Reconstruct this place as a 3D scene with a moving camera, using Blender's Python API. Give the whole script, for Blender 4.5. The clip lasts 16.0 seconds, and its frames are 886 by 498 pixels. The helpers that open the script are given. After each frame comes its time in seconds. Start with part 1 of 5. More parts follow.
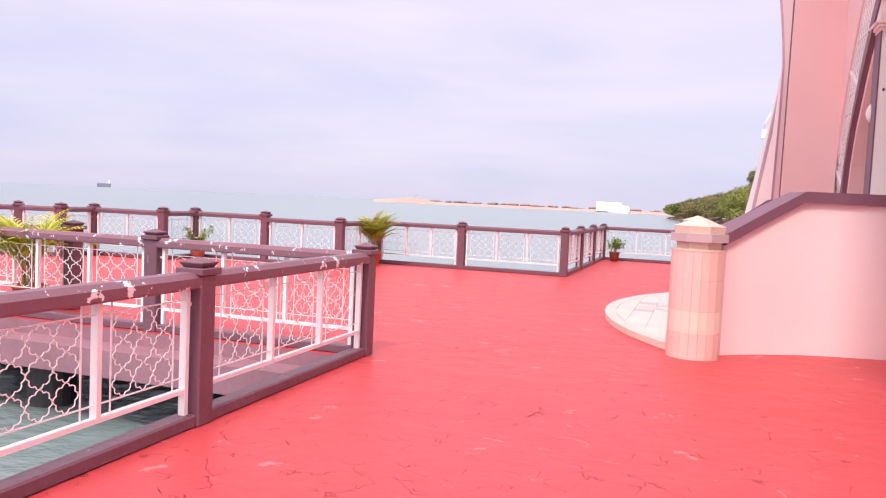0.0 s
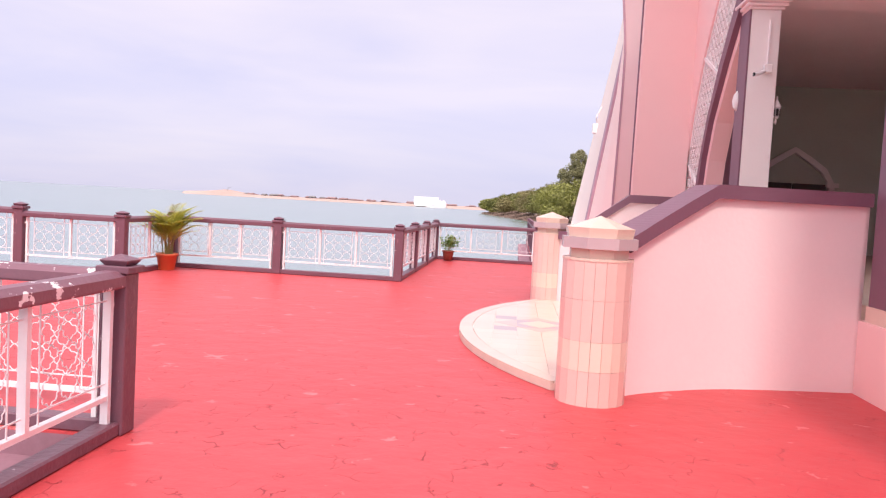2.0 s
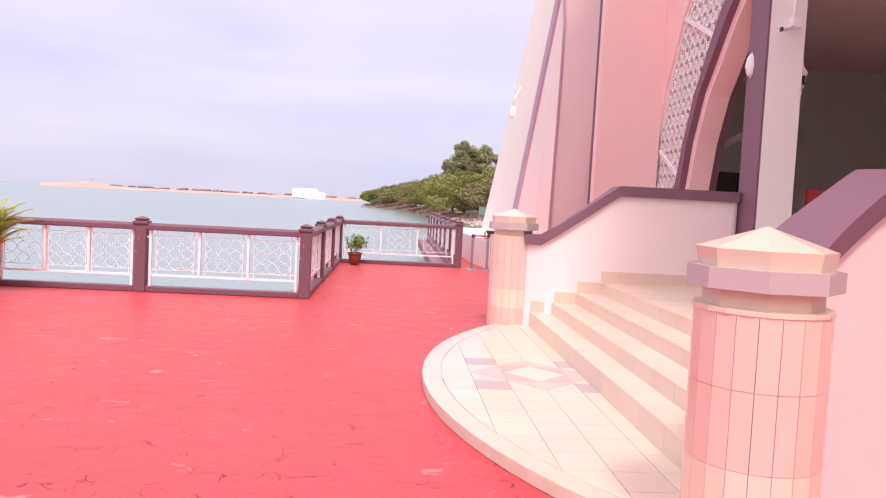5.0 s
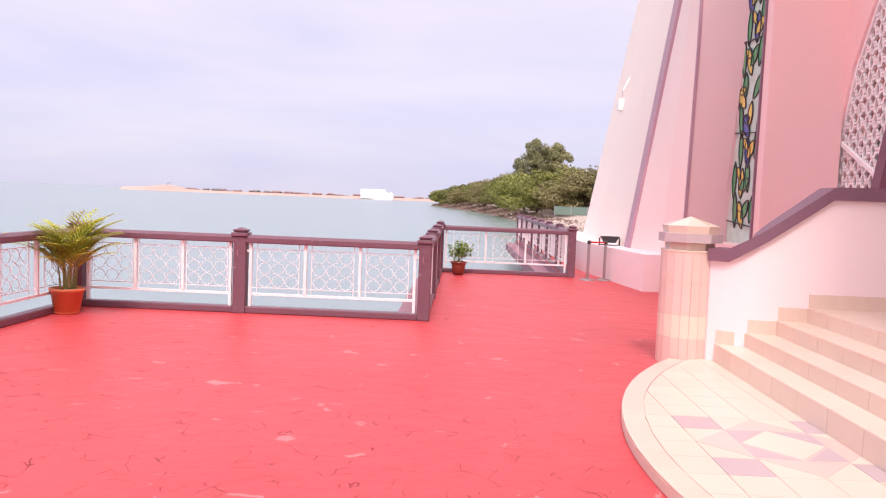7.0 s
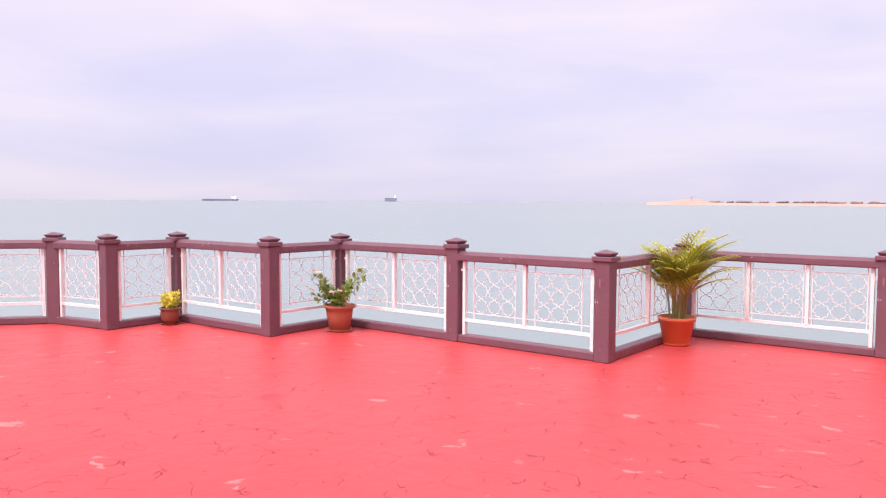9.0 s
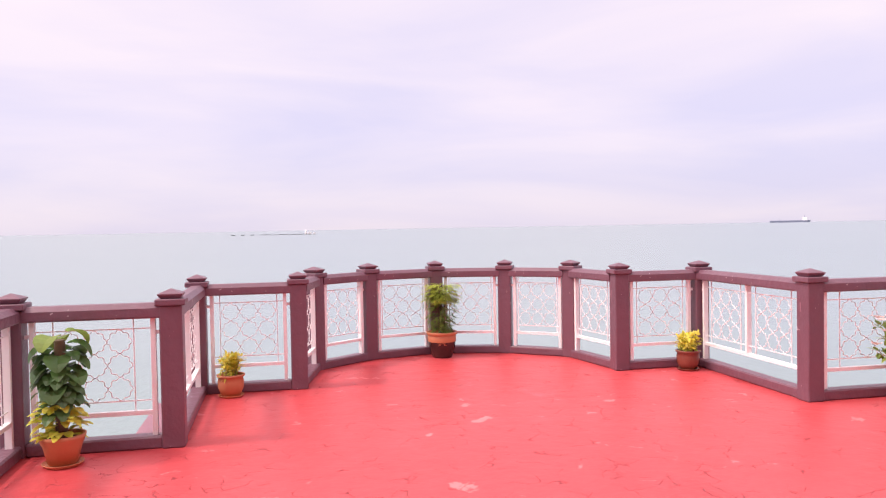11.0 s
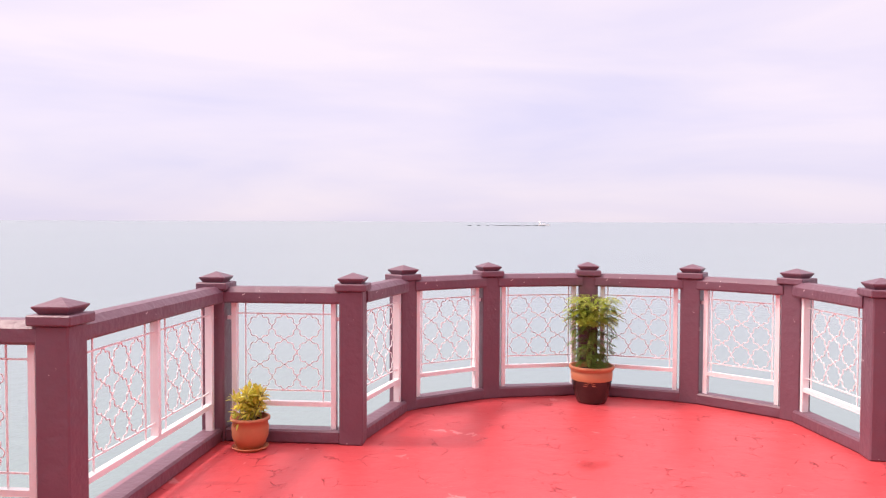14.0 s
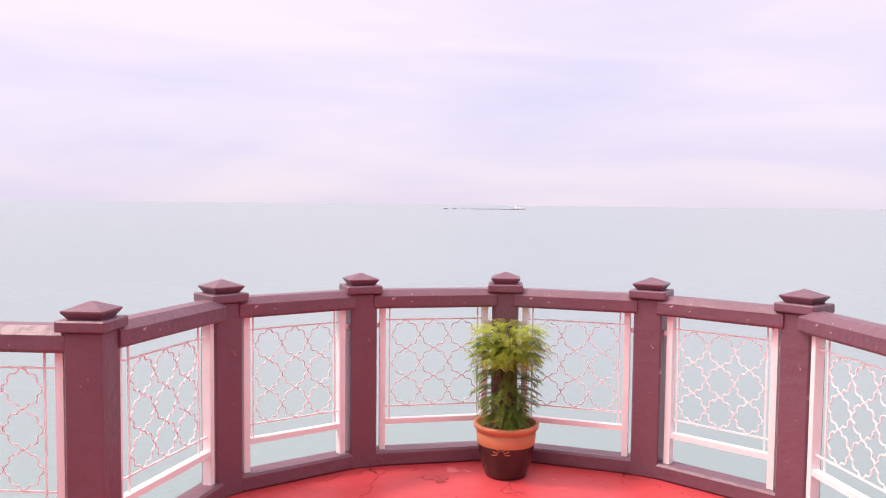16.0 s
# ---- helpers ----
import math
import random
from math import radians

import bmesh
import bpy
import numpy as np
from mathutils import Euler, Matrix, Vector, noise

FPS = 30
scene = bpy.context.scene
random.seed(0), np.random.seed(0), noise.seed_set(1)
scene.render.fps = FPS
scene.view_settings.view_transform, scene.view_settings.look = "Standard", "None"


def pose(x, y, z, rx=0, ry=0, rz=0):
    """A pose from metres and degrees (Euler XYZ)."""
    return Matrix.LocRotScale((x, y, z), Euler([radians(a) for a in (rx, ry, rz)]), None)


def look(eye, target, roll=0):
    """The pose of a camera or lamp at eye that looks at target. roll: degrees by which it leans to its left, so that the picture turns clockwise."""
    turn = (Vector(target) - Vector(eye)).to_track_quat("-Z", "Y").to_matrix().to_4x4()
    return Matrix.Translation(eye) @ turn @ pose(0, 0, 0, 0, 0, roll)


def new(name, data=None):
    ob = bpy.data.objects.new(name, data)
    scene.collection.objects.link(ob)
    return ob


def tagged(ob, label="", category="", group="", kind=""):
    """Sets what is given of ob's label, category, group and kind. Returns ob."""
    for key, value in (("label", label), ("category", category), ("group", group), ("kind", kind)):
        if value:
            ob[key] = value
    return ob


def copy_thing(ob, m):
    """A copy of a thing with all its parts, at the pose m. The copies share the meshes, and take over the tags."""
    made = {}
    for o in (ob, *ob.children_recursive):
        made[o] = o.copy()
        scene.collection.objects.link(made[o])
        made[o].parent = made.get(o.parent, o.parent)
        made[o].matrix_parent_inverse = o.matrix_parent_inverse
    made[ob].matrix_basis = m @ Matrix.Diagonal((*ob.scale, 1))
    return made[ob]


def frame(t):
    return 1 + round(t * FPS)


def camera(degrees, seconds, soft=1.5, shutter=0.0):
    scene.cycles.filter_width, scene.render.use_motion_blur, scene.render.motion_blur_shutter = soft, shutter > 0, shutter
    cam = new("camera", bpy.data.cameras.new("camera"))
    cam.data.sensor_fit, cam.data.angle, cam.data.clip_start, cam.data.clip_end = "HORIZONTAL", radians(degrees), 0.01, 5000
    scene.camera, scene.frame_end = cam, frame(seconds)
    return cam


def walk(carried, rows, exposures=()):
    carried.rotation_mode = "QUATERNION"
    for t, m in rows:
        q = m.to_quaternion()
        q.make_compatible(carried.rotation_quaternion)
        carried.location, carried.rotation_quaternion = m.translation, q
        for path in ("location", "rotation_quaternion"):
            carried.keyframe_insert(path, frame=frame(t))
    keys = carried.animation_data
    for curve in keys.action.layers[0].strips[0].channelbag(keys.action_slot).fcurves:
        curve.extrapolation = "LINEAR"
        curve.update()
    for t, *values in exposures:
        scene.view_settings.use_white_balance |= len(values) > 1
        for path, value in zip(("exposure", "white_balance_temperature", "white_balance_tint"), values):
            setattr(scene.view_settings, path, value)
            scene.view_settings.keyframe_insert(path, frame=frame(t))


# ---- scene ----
cam = camera(59.1, 16.0, soft=1.2)
EXPOSURES = [(0, 0.34, 6500, 10), (8, 0.34, 6500, 10), (10.5, 0.38, 6800, 12), (16, 0.40, 6800, 12)]
PATH = [
    (0, (0.113, 0.875, 1.509), (-0.52, 2.769, 1.388), 2.6),
    (0.5, (-0.028, 1.441, 1.55), (-0.566, 3.364, 1.425), 2.9),
    (1, (-0.154, 2.011, 1.546), (-0.556, 3.967, 1.428), 3.1),
    (1.5, (-0.354, 2.633, 1.548), (-0.649, 4.608, 1.426), 3.2),
    (2, (-0.606, 3.238, 1.488), (-0.787, 5.226, 1.375), 3.2),
    (2.5, (-0.814, 3.774, 1.489), (-0.942, 5.767, 1.382), 3.0),
    (3, (-0.938, 4.285, 1.516), (-1.068, 6.277, 1.4), 2.6),
    (3.5, (-1.053, 4.871, 1.534), (-1.12, 6.866, 1.412), 3.0),
    (5.8, (-1.813, 7.074, 1.486), (-1.656, 9.064, 1.366), 2.6),
    (6, (-1.909, 7.269, 1.506), (-1.794, 9.262, 1.38), 2.7),
    (6.5, (-2.134, 7.715, 1.541), (-2.096, 9.71, 1.412), 2.7),
    (7, (-2.328, 7.983, 1.544), (-2.372, 9.979, 1.416), 2.3),
    (7.5, (-2.631, 8.298, 1.575), (-2.779, 10.289, 1.45), 2.1),
    (8, (-3.005, 8.5, 1.564), (-3.335, 10.469, 1.442), 2.1),
    (8.2, (-3.176, 8.592, 1.544), (-3.699, 10.518, 1.419), 1.7),
    (10.3, (-4.469, 9.724, 1.546), (-6.323, 10.47, 1.479), -0.8),
    (10.5, (-4.557, 9.858, 1.544), (-6.453, 10.491, 1.487), -0.9),
    (11, (-4.885, 10.247, 1.546), (-6.841, 10.658, 1.491), -1.0),
    (11.5, (-5.232, 10.6, 1.528), (-7.217, 10.837, 1.483), -0.9),
    (12, (-5.682, 10.83, 1.526), (-7.678, 10.937, 1.475), -0.8),
    (12.5, (-6.076, 11.145, 1.529), (-8.075, 11.131, 1.483), -0.6),
    (13, (-6.507, 11.282, 1.508), (-8.503, 11.186, 1.455), -0.2),
    (13.5, (-7.003, 11.398, 1.501), (-8.997, 11.253, 1.437), -0.2),
    (14, (-7.502, 11.491, 1.486), (-9.492, 11.308, 1.415), 0.2),
    (14.5, (-8.054, 11.588, 1.513), (-10.042, 11.388, 1.428), 0.2),
    (15, (-8.535, 11.812, 1.509), (-10.52, 11.591, 1.417), 0.2),
    (15.5, (-9.054, 11.987, 1.542), (-11.038, 11.763, 1.441), 0.2),
    (16, (-9.569, 12.032, 1.545), (-11.562, 11.908, 1.431), 0.6),
]
walk(cam, [(t, look(eye, target, roll)) for t, eye, target, roll in PATH], EXPOSURES)

# ---- world and sun ----
SUN_TO = Vector((0.06, -1.0, 1.4)).normalized()      # towards the sun
world = bpy.data.worlds.new("sky")
scene.world = world
world.use_nodes = True
wn, wl = world.node_tree.nodes, world.node_tree.links
wn.clear()
w_out, w_bg = wn.new("ShaderNodeOutputWorld"), wn.new("ShaderNodeBackground")
w_sky = wn.new("ShaderNodeTexSky")
w_sky.sky_type, w_sky.sun_disc = "NISHITA", False
w_sky.sun_elevation = math.asin(SUN_TO.z)
w_sky.sun_rotation = math.atan2(SUN_TO.x, SUN_TO.y)
w_tc, w_map, w_noise = wn.new("ShaderNodeTexCoord"), wn.new("ShaderNodeMapping"), wn.new("ShaderNodeTexNoise")
w_map.inputs["Scale"].default_value = (1.3, 1.3, 7.0)
w_noise.inputs["Scale"].default_value, w_noise.inputs["Detail"].default_value = 1.7, 5.0
w_noise.inputs["Distortion"].default_value = 0.4
w_ramp = wn.new("ShaderNodeValToRGB")
w_ramp.color_ramp.elements[0].position, w_ramp.color_ramp.elements[0].color = 0.36, (0.60, 0.58, 0.80, 1)
w_ramp.color_ramp.elements[1].position, w_ramp.color_ramp.elements[1].color = 0.66, (0.86, 0.76, 0.83, 1)
w_sep, w_grad = wn.new("ShaderNodeSeparateXYZ"), wn.new("ShaderNodeValToRGB")
w_grad.color_ramp.elements[0].position, w_grad.color_ramp.elements[0].color = 0.0, (0.54, 0.53, 0.68, 1)
w_grad.color_ramp.elements[1].position, w_grad.color_ramp.elements[1].color = 0.30, (0.84, 0.75, 0.83, 1)
w_gm = w_grad.color_ramp.elements.new(0.12)
w_gm.color = (0.61, 0.59, 0.80, 1)
w_top = w_grad.color_ramp.elements.new(0.75)      # the hazy sky is brightest overhead
w_top.color = (1.5, 1.40, 1.50, 1)
w_mix, w_mix2, w_scale = wn.new("ShaderNodeMixRGB"), wn.new("ShaderNodeMixRGB"), wn.new("ShaderNodeVectorMath")
w_mix.inputs[0].default_value, w_mix2.inputs[0].default_value = 0.5, 0.9
w_scale.operation = "SCALE"
w_scale.inputs["Scale"].default_value = 0.09
wl.new(w_tc.outputs["Generated"], w_map.inputs[0])
wl.new(w_map.outputs[0], w_noise.inputs["Vector"])
wl.new(w_noise.outputs["Fac"], w_ramp.inputs[0])
wl.new(w_tc.outputs["Generated"], w_sep.inputs[0])
wl.new(w_sep.outputs["Z"], w_grad.inputs[0])
wl.new(w_grad.outputs[0], w_mix.inputs[1])
wl.new(w_ramp.outputs[0], w_mix.inputs[2])
wl.new(w_sky.outputs[0], w_scale.inputs[0])
wl.new(w_scale.outputs[0], w_mix2.inputs[1])
wl.new(w_mix.outputs[0], w_mix2.inputs[2])
w_dot, w_near, w_pow, w_glow = wn.new("ShaderNodeVectorMath"), wn.new("ShaderNodeMapRange"), wn.new("ShaderNodeMath"), wn.new("ShaderNodeMixRGB")
w_dot.operation, w_pow.operation, w_glow.blend_type = "DOT_PRODUCT", "POWER", "ADD"
w_dot.inputs[1].default_value = SUN_TO
w_near.inputs["From Min"].default_value = 0.52      # haze brightens the sky towards the sun
w_pow.inputs[1].default_value = 1.6
w_glow.inputs[2].default_value = (1.5, 1.38, 1.3, 1)
wl.new(w_tc.outputs["Generated"], w_dot.inputs[0])
wl.new(w_dot.outputs["Value"], w_near.inputs["Value"])
wl.new(w_near.outputs[0], w_pow.inputs[0])
wl.new(w_pow.outputs[0], w_glow.inputs[0])
wl.new(w_mix2.outputs[0], w_glow.inputs[1])
wl.new(w_glow.outputs[0], w_bg.inputs["Color"])
wl.new(w_bg.outputs[0], w_out.inputs[0])
w_bg.inputs["Strength"].default_value = 1.0
sun = new("sun", bpy.data.lights.new("sun", "SUN"))
sun.data.energy, sun.data.angle, sun.data.color = 1.6, radians(6), (1.0, 0.93, 0.85)
sun.matrix_world = look(SUN_TO * 40, (0, 0, 0))


# ---- materials ----
def material(name, color, rough=0.6, var=0.15, scale=3.0, bump=0.1, fine=40.0, metal=0.0, tint=None, island=0.0, spec=0.5, fleck=None):
    """A painted or natural surface: coarse and fine variation, bump, and flecks of another colour where worn."""
    m = bpy.data.materials.new(name)
    m.use_nodes = True
    n, l = m.node_tree.nodes, m.node_tree.links
    b = n["Principled BSDF"]
    b.inputs["Roughness"].default_value, b.inputs["Metallic"].default_value = rough, metal
    b.inputs["Specular IOR Level"].default_value = spec
    tc = n.new("ShaderNodeTexCoord")
    n1, n2 = n.new("ShaderNodeTexNoise"), n.new("ShaderNodeTexNoise")
    n1.inputs["Scale"].default_value, n1.inputs["Detail"].default_value = scale, 6
    n2.inputs["Scale"].default_value, n2.inputs["Detail"].default_value = fine, 4
    for x in (n1, n2):
        l.new(tc.outputs["Object"], x.inputs["Vector"])
    mix = n.new("ShaderNodeMixRGB")
    dark = [c * (1 - var) for c in color]
    light = tint or [min(1, c * (1 + var)) for c in color]
    mix.inputs[1].default_value, mix.inputs[2].default_value = (*dark, 1), (*light, 1)
    add = n.new("ShaderNodeMath")
    add.operation = "MULTIPLY_ADD"
    add.inputs[1].default_value, add.inputs[2].default_value = 0.35, -0.17
    l.new(n2.outputs["Fac"], add.inputs[0])
    add2 = n.new("ShaderNodeMath")
    add2.use_clamp = True
    l.new(n1.outputs["Fac"], add2.inputs[0])
    l.new(add.outputs[0], add2.inputs[1])
    l.new(add2.outputs[0], mix.inputs[0])
    out = mix.outputs[0]
    if island:
        oi, geo = n.new("ShaderNodeObjectInfo"), n.new("ShaderNodeNewGeometry")
        sm, hs = n.new("ShaderNodeMath"), n.new("ShaderNodeHueSaturation")
        l.new(oi.outputs["Random"], sm.inputs[0])
        l.new(geo.outputs["Random Per Island"], sm.inputs[1])
        mr = n.new("ShaderNodeMapRange")
        mr.inputs["From Max"].default_value = 2
        mr.inputs["To Min"].default_value, mr.inputs["To Max"].default_value = 1 - island, 1 + island
        l.new(sm.outputs[0], mr.inputs["Value"])
        l.new(mr.outputs[0], hs.inputs["Value"])
        l.new(out, hs.inputs["Color"])
        out = hs.outputs[0]
    if fleck:
        n3, rp, mx = n.new("ShaderNodeTexNoise"), n.new("ShaderNodeValToRGB"), n.new("ShaderNodeMixRGB")
        n3.inputs["Scale"].default_value, n3.inputs["Detail"].default_value = fleck[1], 5
        n3.inputs["Roughness"].default_value = 0.65
        l.new(tc.outputs["Object"], n3.inputs["Vector"])
        rp.color_ramp.elements[0].position, rp.color_ramp.elements[1].position = fleck[2], fleck[2] + 0.015
        l.new(n3.outputs["Fac"], rp.inputs[0])
        l.new(rp.outputs[0], mx.inputs[0])
        l.new(out, mx.inputs[1])
        mx.inputs[2].default_value = (*fleck[0], 1)
        out = mx.outputs[0]
    l.new(out, b.inputs["Base Color"])
    if bump:
        bp = n.new("ShaderNodeBump")
        bp.inputs["Strength"].default_value, bp.inputs["Distance"].default_value = bump, 0.02
        l.new(add2.outputs[0], bp.inputs["Height"])
        l.new(bp.outputs[0], b.inputs["Normal"])
    return m


def deck_material():
    """Stamped concrete painted red: slate-like ridges, broken dark creases, pale scuffs."""
    m = material("deck_paint", (0.58, 0.056, 0.066), 0.42, 0.14, 0.5, 0.0, 6.0, tint=(0.65, 0.08, 0.09), spec=0.35)
    n, l = m.node_tree.nodes, m.node_tree.links
    b = n["Principled BSDF"]
    base = b.inputs["Base Color"].links[0].from_socket
    tc = n.new("ShaderNodeTexCoord")
    warp, addv, scl = n.new("ShaderNodeTexNoise"), n.new("ShaderNodeVectorMath"), n.new("ShaderNodeVectorMath")
    warp.inputs["Scale"].default_value, warp.inputs["Detail"].default_value = 2.6, 5
    scl.operation = "SCALE"
    scl.inputs["Scale"].default_value = 0.55
    l.new(tc.outputs["Object"], warp.inputs["Vector"])
    l.new(warp.outputs["Color"], scl.inputs[0])
    l.new(tc.outputs["Object"], addv.inputs[0])
    l.new(scl.outputs[0], addv.inputs[1])
    vor = n.new("ShaderNodeTexVoronoi")
    vor.feature = "DISTANCE_TO_EDGE"
    vor.inputs["Scale"].default_value = 3.6
    l.new(addv.outputs[0], vor.inputs["Vector"])
    edge = n.new("ShaderNodeMapRange")
    edge.inputs["From Max"].default_value = 0.012
    edge.inputs["To Min"].default_value, edge.inputs["To Max"].default_value = 1.0, 0.0
    l.new(vor.outputs["Distance"], edge.inputs["Value"])
    gate_n, gate = n.new("ShaderNodeTexNoise"), n.new("ShaderNodeMapRange")
    gate_n.inputs["Scale"].default_value, gate_n.inputs["Detail"].default_value = 5.5, 2
    l.new(tc.outputs["Object"], gate_n.inputs["Vector"])
    gate.inputs["From Min"].default_value, gate.inputs["From Max"].default_value = 0.50, 0.61
    l.new(gate_n.outputs["Fac"], gate.inputs["Value"])
    crease = n.new("ShaderNodeMath")
    crease.operation = "MULTIPLY"
    l.new(edge.outputs[0], crease.inputs[0])
    l.new(gate.outputs[0], crease.inputs[1])
    half = n.new("ShaderNodeMath")
    half.operation = "MULTIPLY"
    half.inputs[1].default_value = 0.42
    l.new(crease.outputs[0], half.inputs[0])
    m1 = n.new("ShaderNodeMixRGB")
    m1.inputs[2].default_value = (0.22, 0.02, 0.03, 1)
    l.new(half.outputs[0], m1.inputs[0])
    l.new(base, m1.inputs[1])
    sc, scr, m2 = n.new("ShaderNodeTexNoise"), n.new("ShaderNodeMapRange"), n.new("ShaderNodeMixRGB")
    sc.inputs["Scale"].default_value, sc.inputs["Detail"].default_value = 4.0, 4
    l.new(addv.outputs[0], sc.inputs["Vector"])
    scr.inputs["From Min"].default_value, scr.inputs["From Max"].default_value = 0.67, 0.70
    scr.inputs["To Max"].default_value = 0.6
    l.new(sc.outputs["Fac"], scr.inputs["Value"])
    l.new(scr.outputs[0], m2.inputs[0])
    l.new(m1.outputs[0], m2.inputs[1])
    m2.inputs[2].default_value = (0.78, 0.28, 0.28, 1)
    wet, wetr, m3, wrg = n.new("ShaderNodeTexNoise"), n.new("ShaderNodeMapRange"), n.new("ShaderNodeMixRGB"), n.new("ShaderNodeMapRange")
    wet.inputs["Scale"].default_value, wet.inputs["Detail"].default_value = 1.1, 5
    l.new(addv.outputs[0], wet.inputs["Vector"])
    wetr.inputs["From Min"].default_value, wetr.inputs["From Max"].default_value = 0.66, 0.70
    wetr.inputs["To Max"].default_value = 0.55
    l.new(wet.outputs["Fac"], wetr.inputs["Value"])
    l.new(wetr.outputs[0], m3.inputs[0])
    l.new(m2.outputs[0], m3.inputs[1])
    m3.inputs[2].default_value = (0.42, 0.03, 0.035, 1)
    l.new(m3.outputs[0], b.inputs["Base Color"])
    wrg.inputs["To Min"].default_value, wrg.inputs["To Max"].default_value = 0.45, 0.22
    l.new(wetr.outputs[0], wrg.inputs["Value"])
    l.new(wrg.outputs[0], b.inputs["Roughness"])
    ridge = n.new("ShaderNodeMath")
    ridge.operation = "MULTIPLY_ADD"
    ridge.inputs[1].default_value = -0.7
    l.new(crease.outputs[0], ridge.inputs[0])
    l.new(warp.outputs["Fac"], ridge.inputs[2])
    bp = n.new("ShaderNodeBump")
    bp.inputs["Strength"].default_value, bp.inputs["Distance"].default_value = 0.85, 0.025
    l.new(ridge.outputs[0], bp.inputs["Height"])
    l.new(bp.outputs[0], b.inputs["Normal"])
    return m


def sea_material():
    m = material("sea_water", (0.205, 0.27, 0.27), 0.2, 0.10, 0.02, 0.0, 0.2, tint=(0.25, 0.32, 0.315), spec=0.4)
    n, l = m.node_tree.nodes, m.node_tree.links
    tc, mp, nz, bp = n.new("ShaderNodeTexCoord"), n.new("ShaderNodeMapping"), n.new("ShaderNodeTexNoise"), n.new("ShaderNodeBump")
    mp.inputs["Scale"].default_value = (1.0, 1.6, 1.0)
    nz.inputs["Scale"].default_value, nz.inputs["Detail"].default_value = 3.2, 4
    l.new(tc.outputs["Object"], mp.inputs[0])
    l.new(mp.outputs[0], nz.inputs["Vector"])
    ln, calm = n.new("ShaderNodeVectorMath"), n.new("ShaderNodeMapRange")
    ln.operation = "LENGTH"
    l.new(tc.outputs["Object"], ln.inputs[0])
    l.new(ln.outputs["Value"], calm.inputs["Value"])
    calm.inputs["From Min"].default_value, calm.inputs["From Max"].default_value = 5.0, 22.0
    calm.inputs["To Min"].default_value, calm.inputs["To Max"].default_value = 0.9, 0.08      # ripples near the piles, calm offshore
    l.new(calm.outputs[0], bp.inputs["Strength"])
    l.new(nz.outputs["Fac"], bp.inputs["Height"])
    bp.inputs["Distance"].default_value = 0.09
    l.new(bp.outputs[0], n["Principled BSDF"].inputs["Normal"])
    return m


DECK = deck_material()
SEA = sea_material()
PURPLE = material("plum_paint", (0.175, 0.077, 0.107), 0.42, 0.18, 2.0, 1.0, 18, fleck=((0.80, 0.68, 0.70), 16.0, 0.695))
PURPLE_WORN = material("plum_paint_worn", (0.22, 0.098, 0.132), 0.45, 0.15, 2.0, 0.45, 26, fleck=((0.86, 0.80, 0.82), 7.0, 0.60))
WHITE = material("white_enamel", (0.90, 0.85, 0.86), 0.35, 0.06, 5, 0.08)
CONCRETE = material("plum_concrete", (0.30, 0.15, 0.19), 0.8, 0.3, 2.5, 0.5, 20)
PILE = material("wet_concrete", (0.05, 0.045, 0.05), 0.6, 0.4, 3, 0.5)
PINK = material("pink_wall_paint", (0.95, 0.63, 0.62), 0.7, 0.05, 0.6, 0.12, 60)
PINK_PALE = material("pale_pink_render", (0.91, 0.74, 0.75), 0.75, 0.05, 0.9, 0.25, 25)
MAUVE = material("mauve_wall_paint", (0.78, 0.54, 0.55), 0.7, 0.06, 0.8, 0.1, 50)
TRIM = material("plum_wall_trim", (0.21, 0.10, 0.145), 0.5, 0.1, 2, 0.15)
BAND = material("mauve_band_paint", (0.50, 0.29, 0.36), 0.55, 0.10, 1.5, 0.12)
CREAM = material("cream_white_paint", (0.93, 0.86, 0.86), 0.6, 0.04, 1.0, 0.08)
INNER = material("interior_plaster", (0.56, 0.60, 0.54), 0.8, 0.06, 0.8, 0.1)
DARKWOOD = material("dark_stained_wood", (0.05, 0.025, 0.02), 0.5, 0.3, 4, 0.2)
TILE_CREAM = material("cream_tile", (0.78, 0.605, 0.51), 0.22, 0.05, 2, 0.03, 30, island=0.05)
TILE_PINK = material("rose_tile", (0.76, 0.51, 0.46), 0.22, 0.06, 2, 0.03, 30, island=0.05)
TILE_BEIGE = material("beige_tile", (0.74, 0.56, 0.47), 0.22, 0.06, 2, 0.03, 30, island=0.05)
TILE_MAUVE = material("mauve_tile", (0.53, 0.41, 0.43), 0.25, 0.06, 2, 0.03, 30, island=0.05)
GROUT = material("tile_grout", (0.68, 0.52, 0.45), 0.9, 0.1, 6, 0.2)
TERRACOTTA = material("terracotta", (0.52, 0.17, 0.08), 0.55, 0.15, 6, 0.15)
CLAY_RED = material("red_brown_clay", (0.40, 0.12, 0.075), 0.5, 0.15, 7, 0.2)
CLAY_ORANGE = material("orange_plastic", (0.68, 0.18, 0.08), 0.4, 0.06, 6, 0.05)
CLAY_BROWN = material("glazed_brown_clay", (0.22, 0.06, 0.04), 0.25, 0.3, 9, 0.15)
CLAY_DARK = material("dark_glaze", (0.05, 0.02, 0.02), 0.2, 0.4, 12, 0.1)
SOIL = material("potting_soil", (0.06, 0.04, 0.03), 0.95, 0.3, 20, 0.6)
LEAF = material("green_leaf", (0.22, 0.31, 0.06), 0.45, 0.3, 6, 0.1, island=0.45)
LEAF_DARK = material("dark_green_leaf", (0.10, 0.20, 0.055), 0.35, 0.25, 8, 0.1, island=0.4)
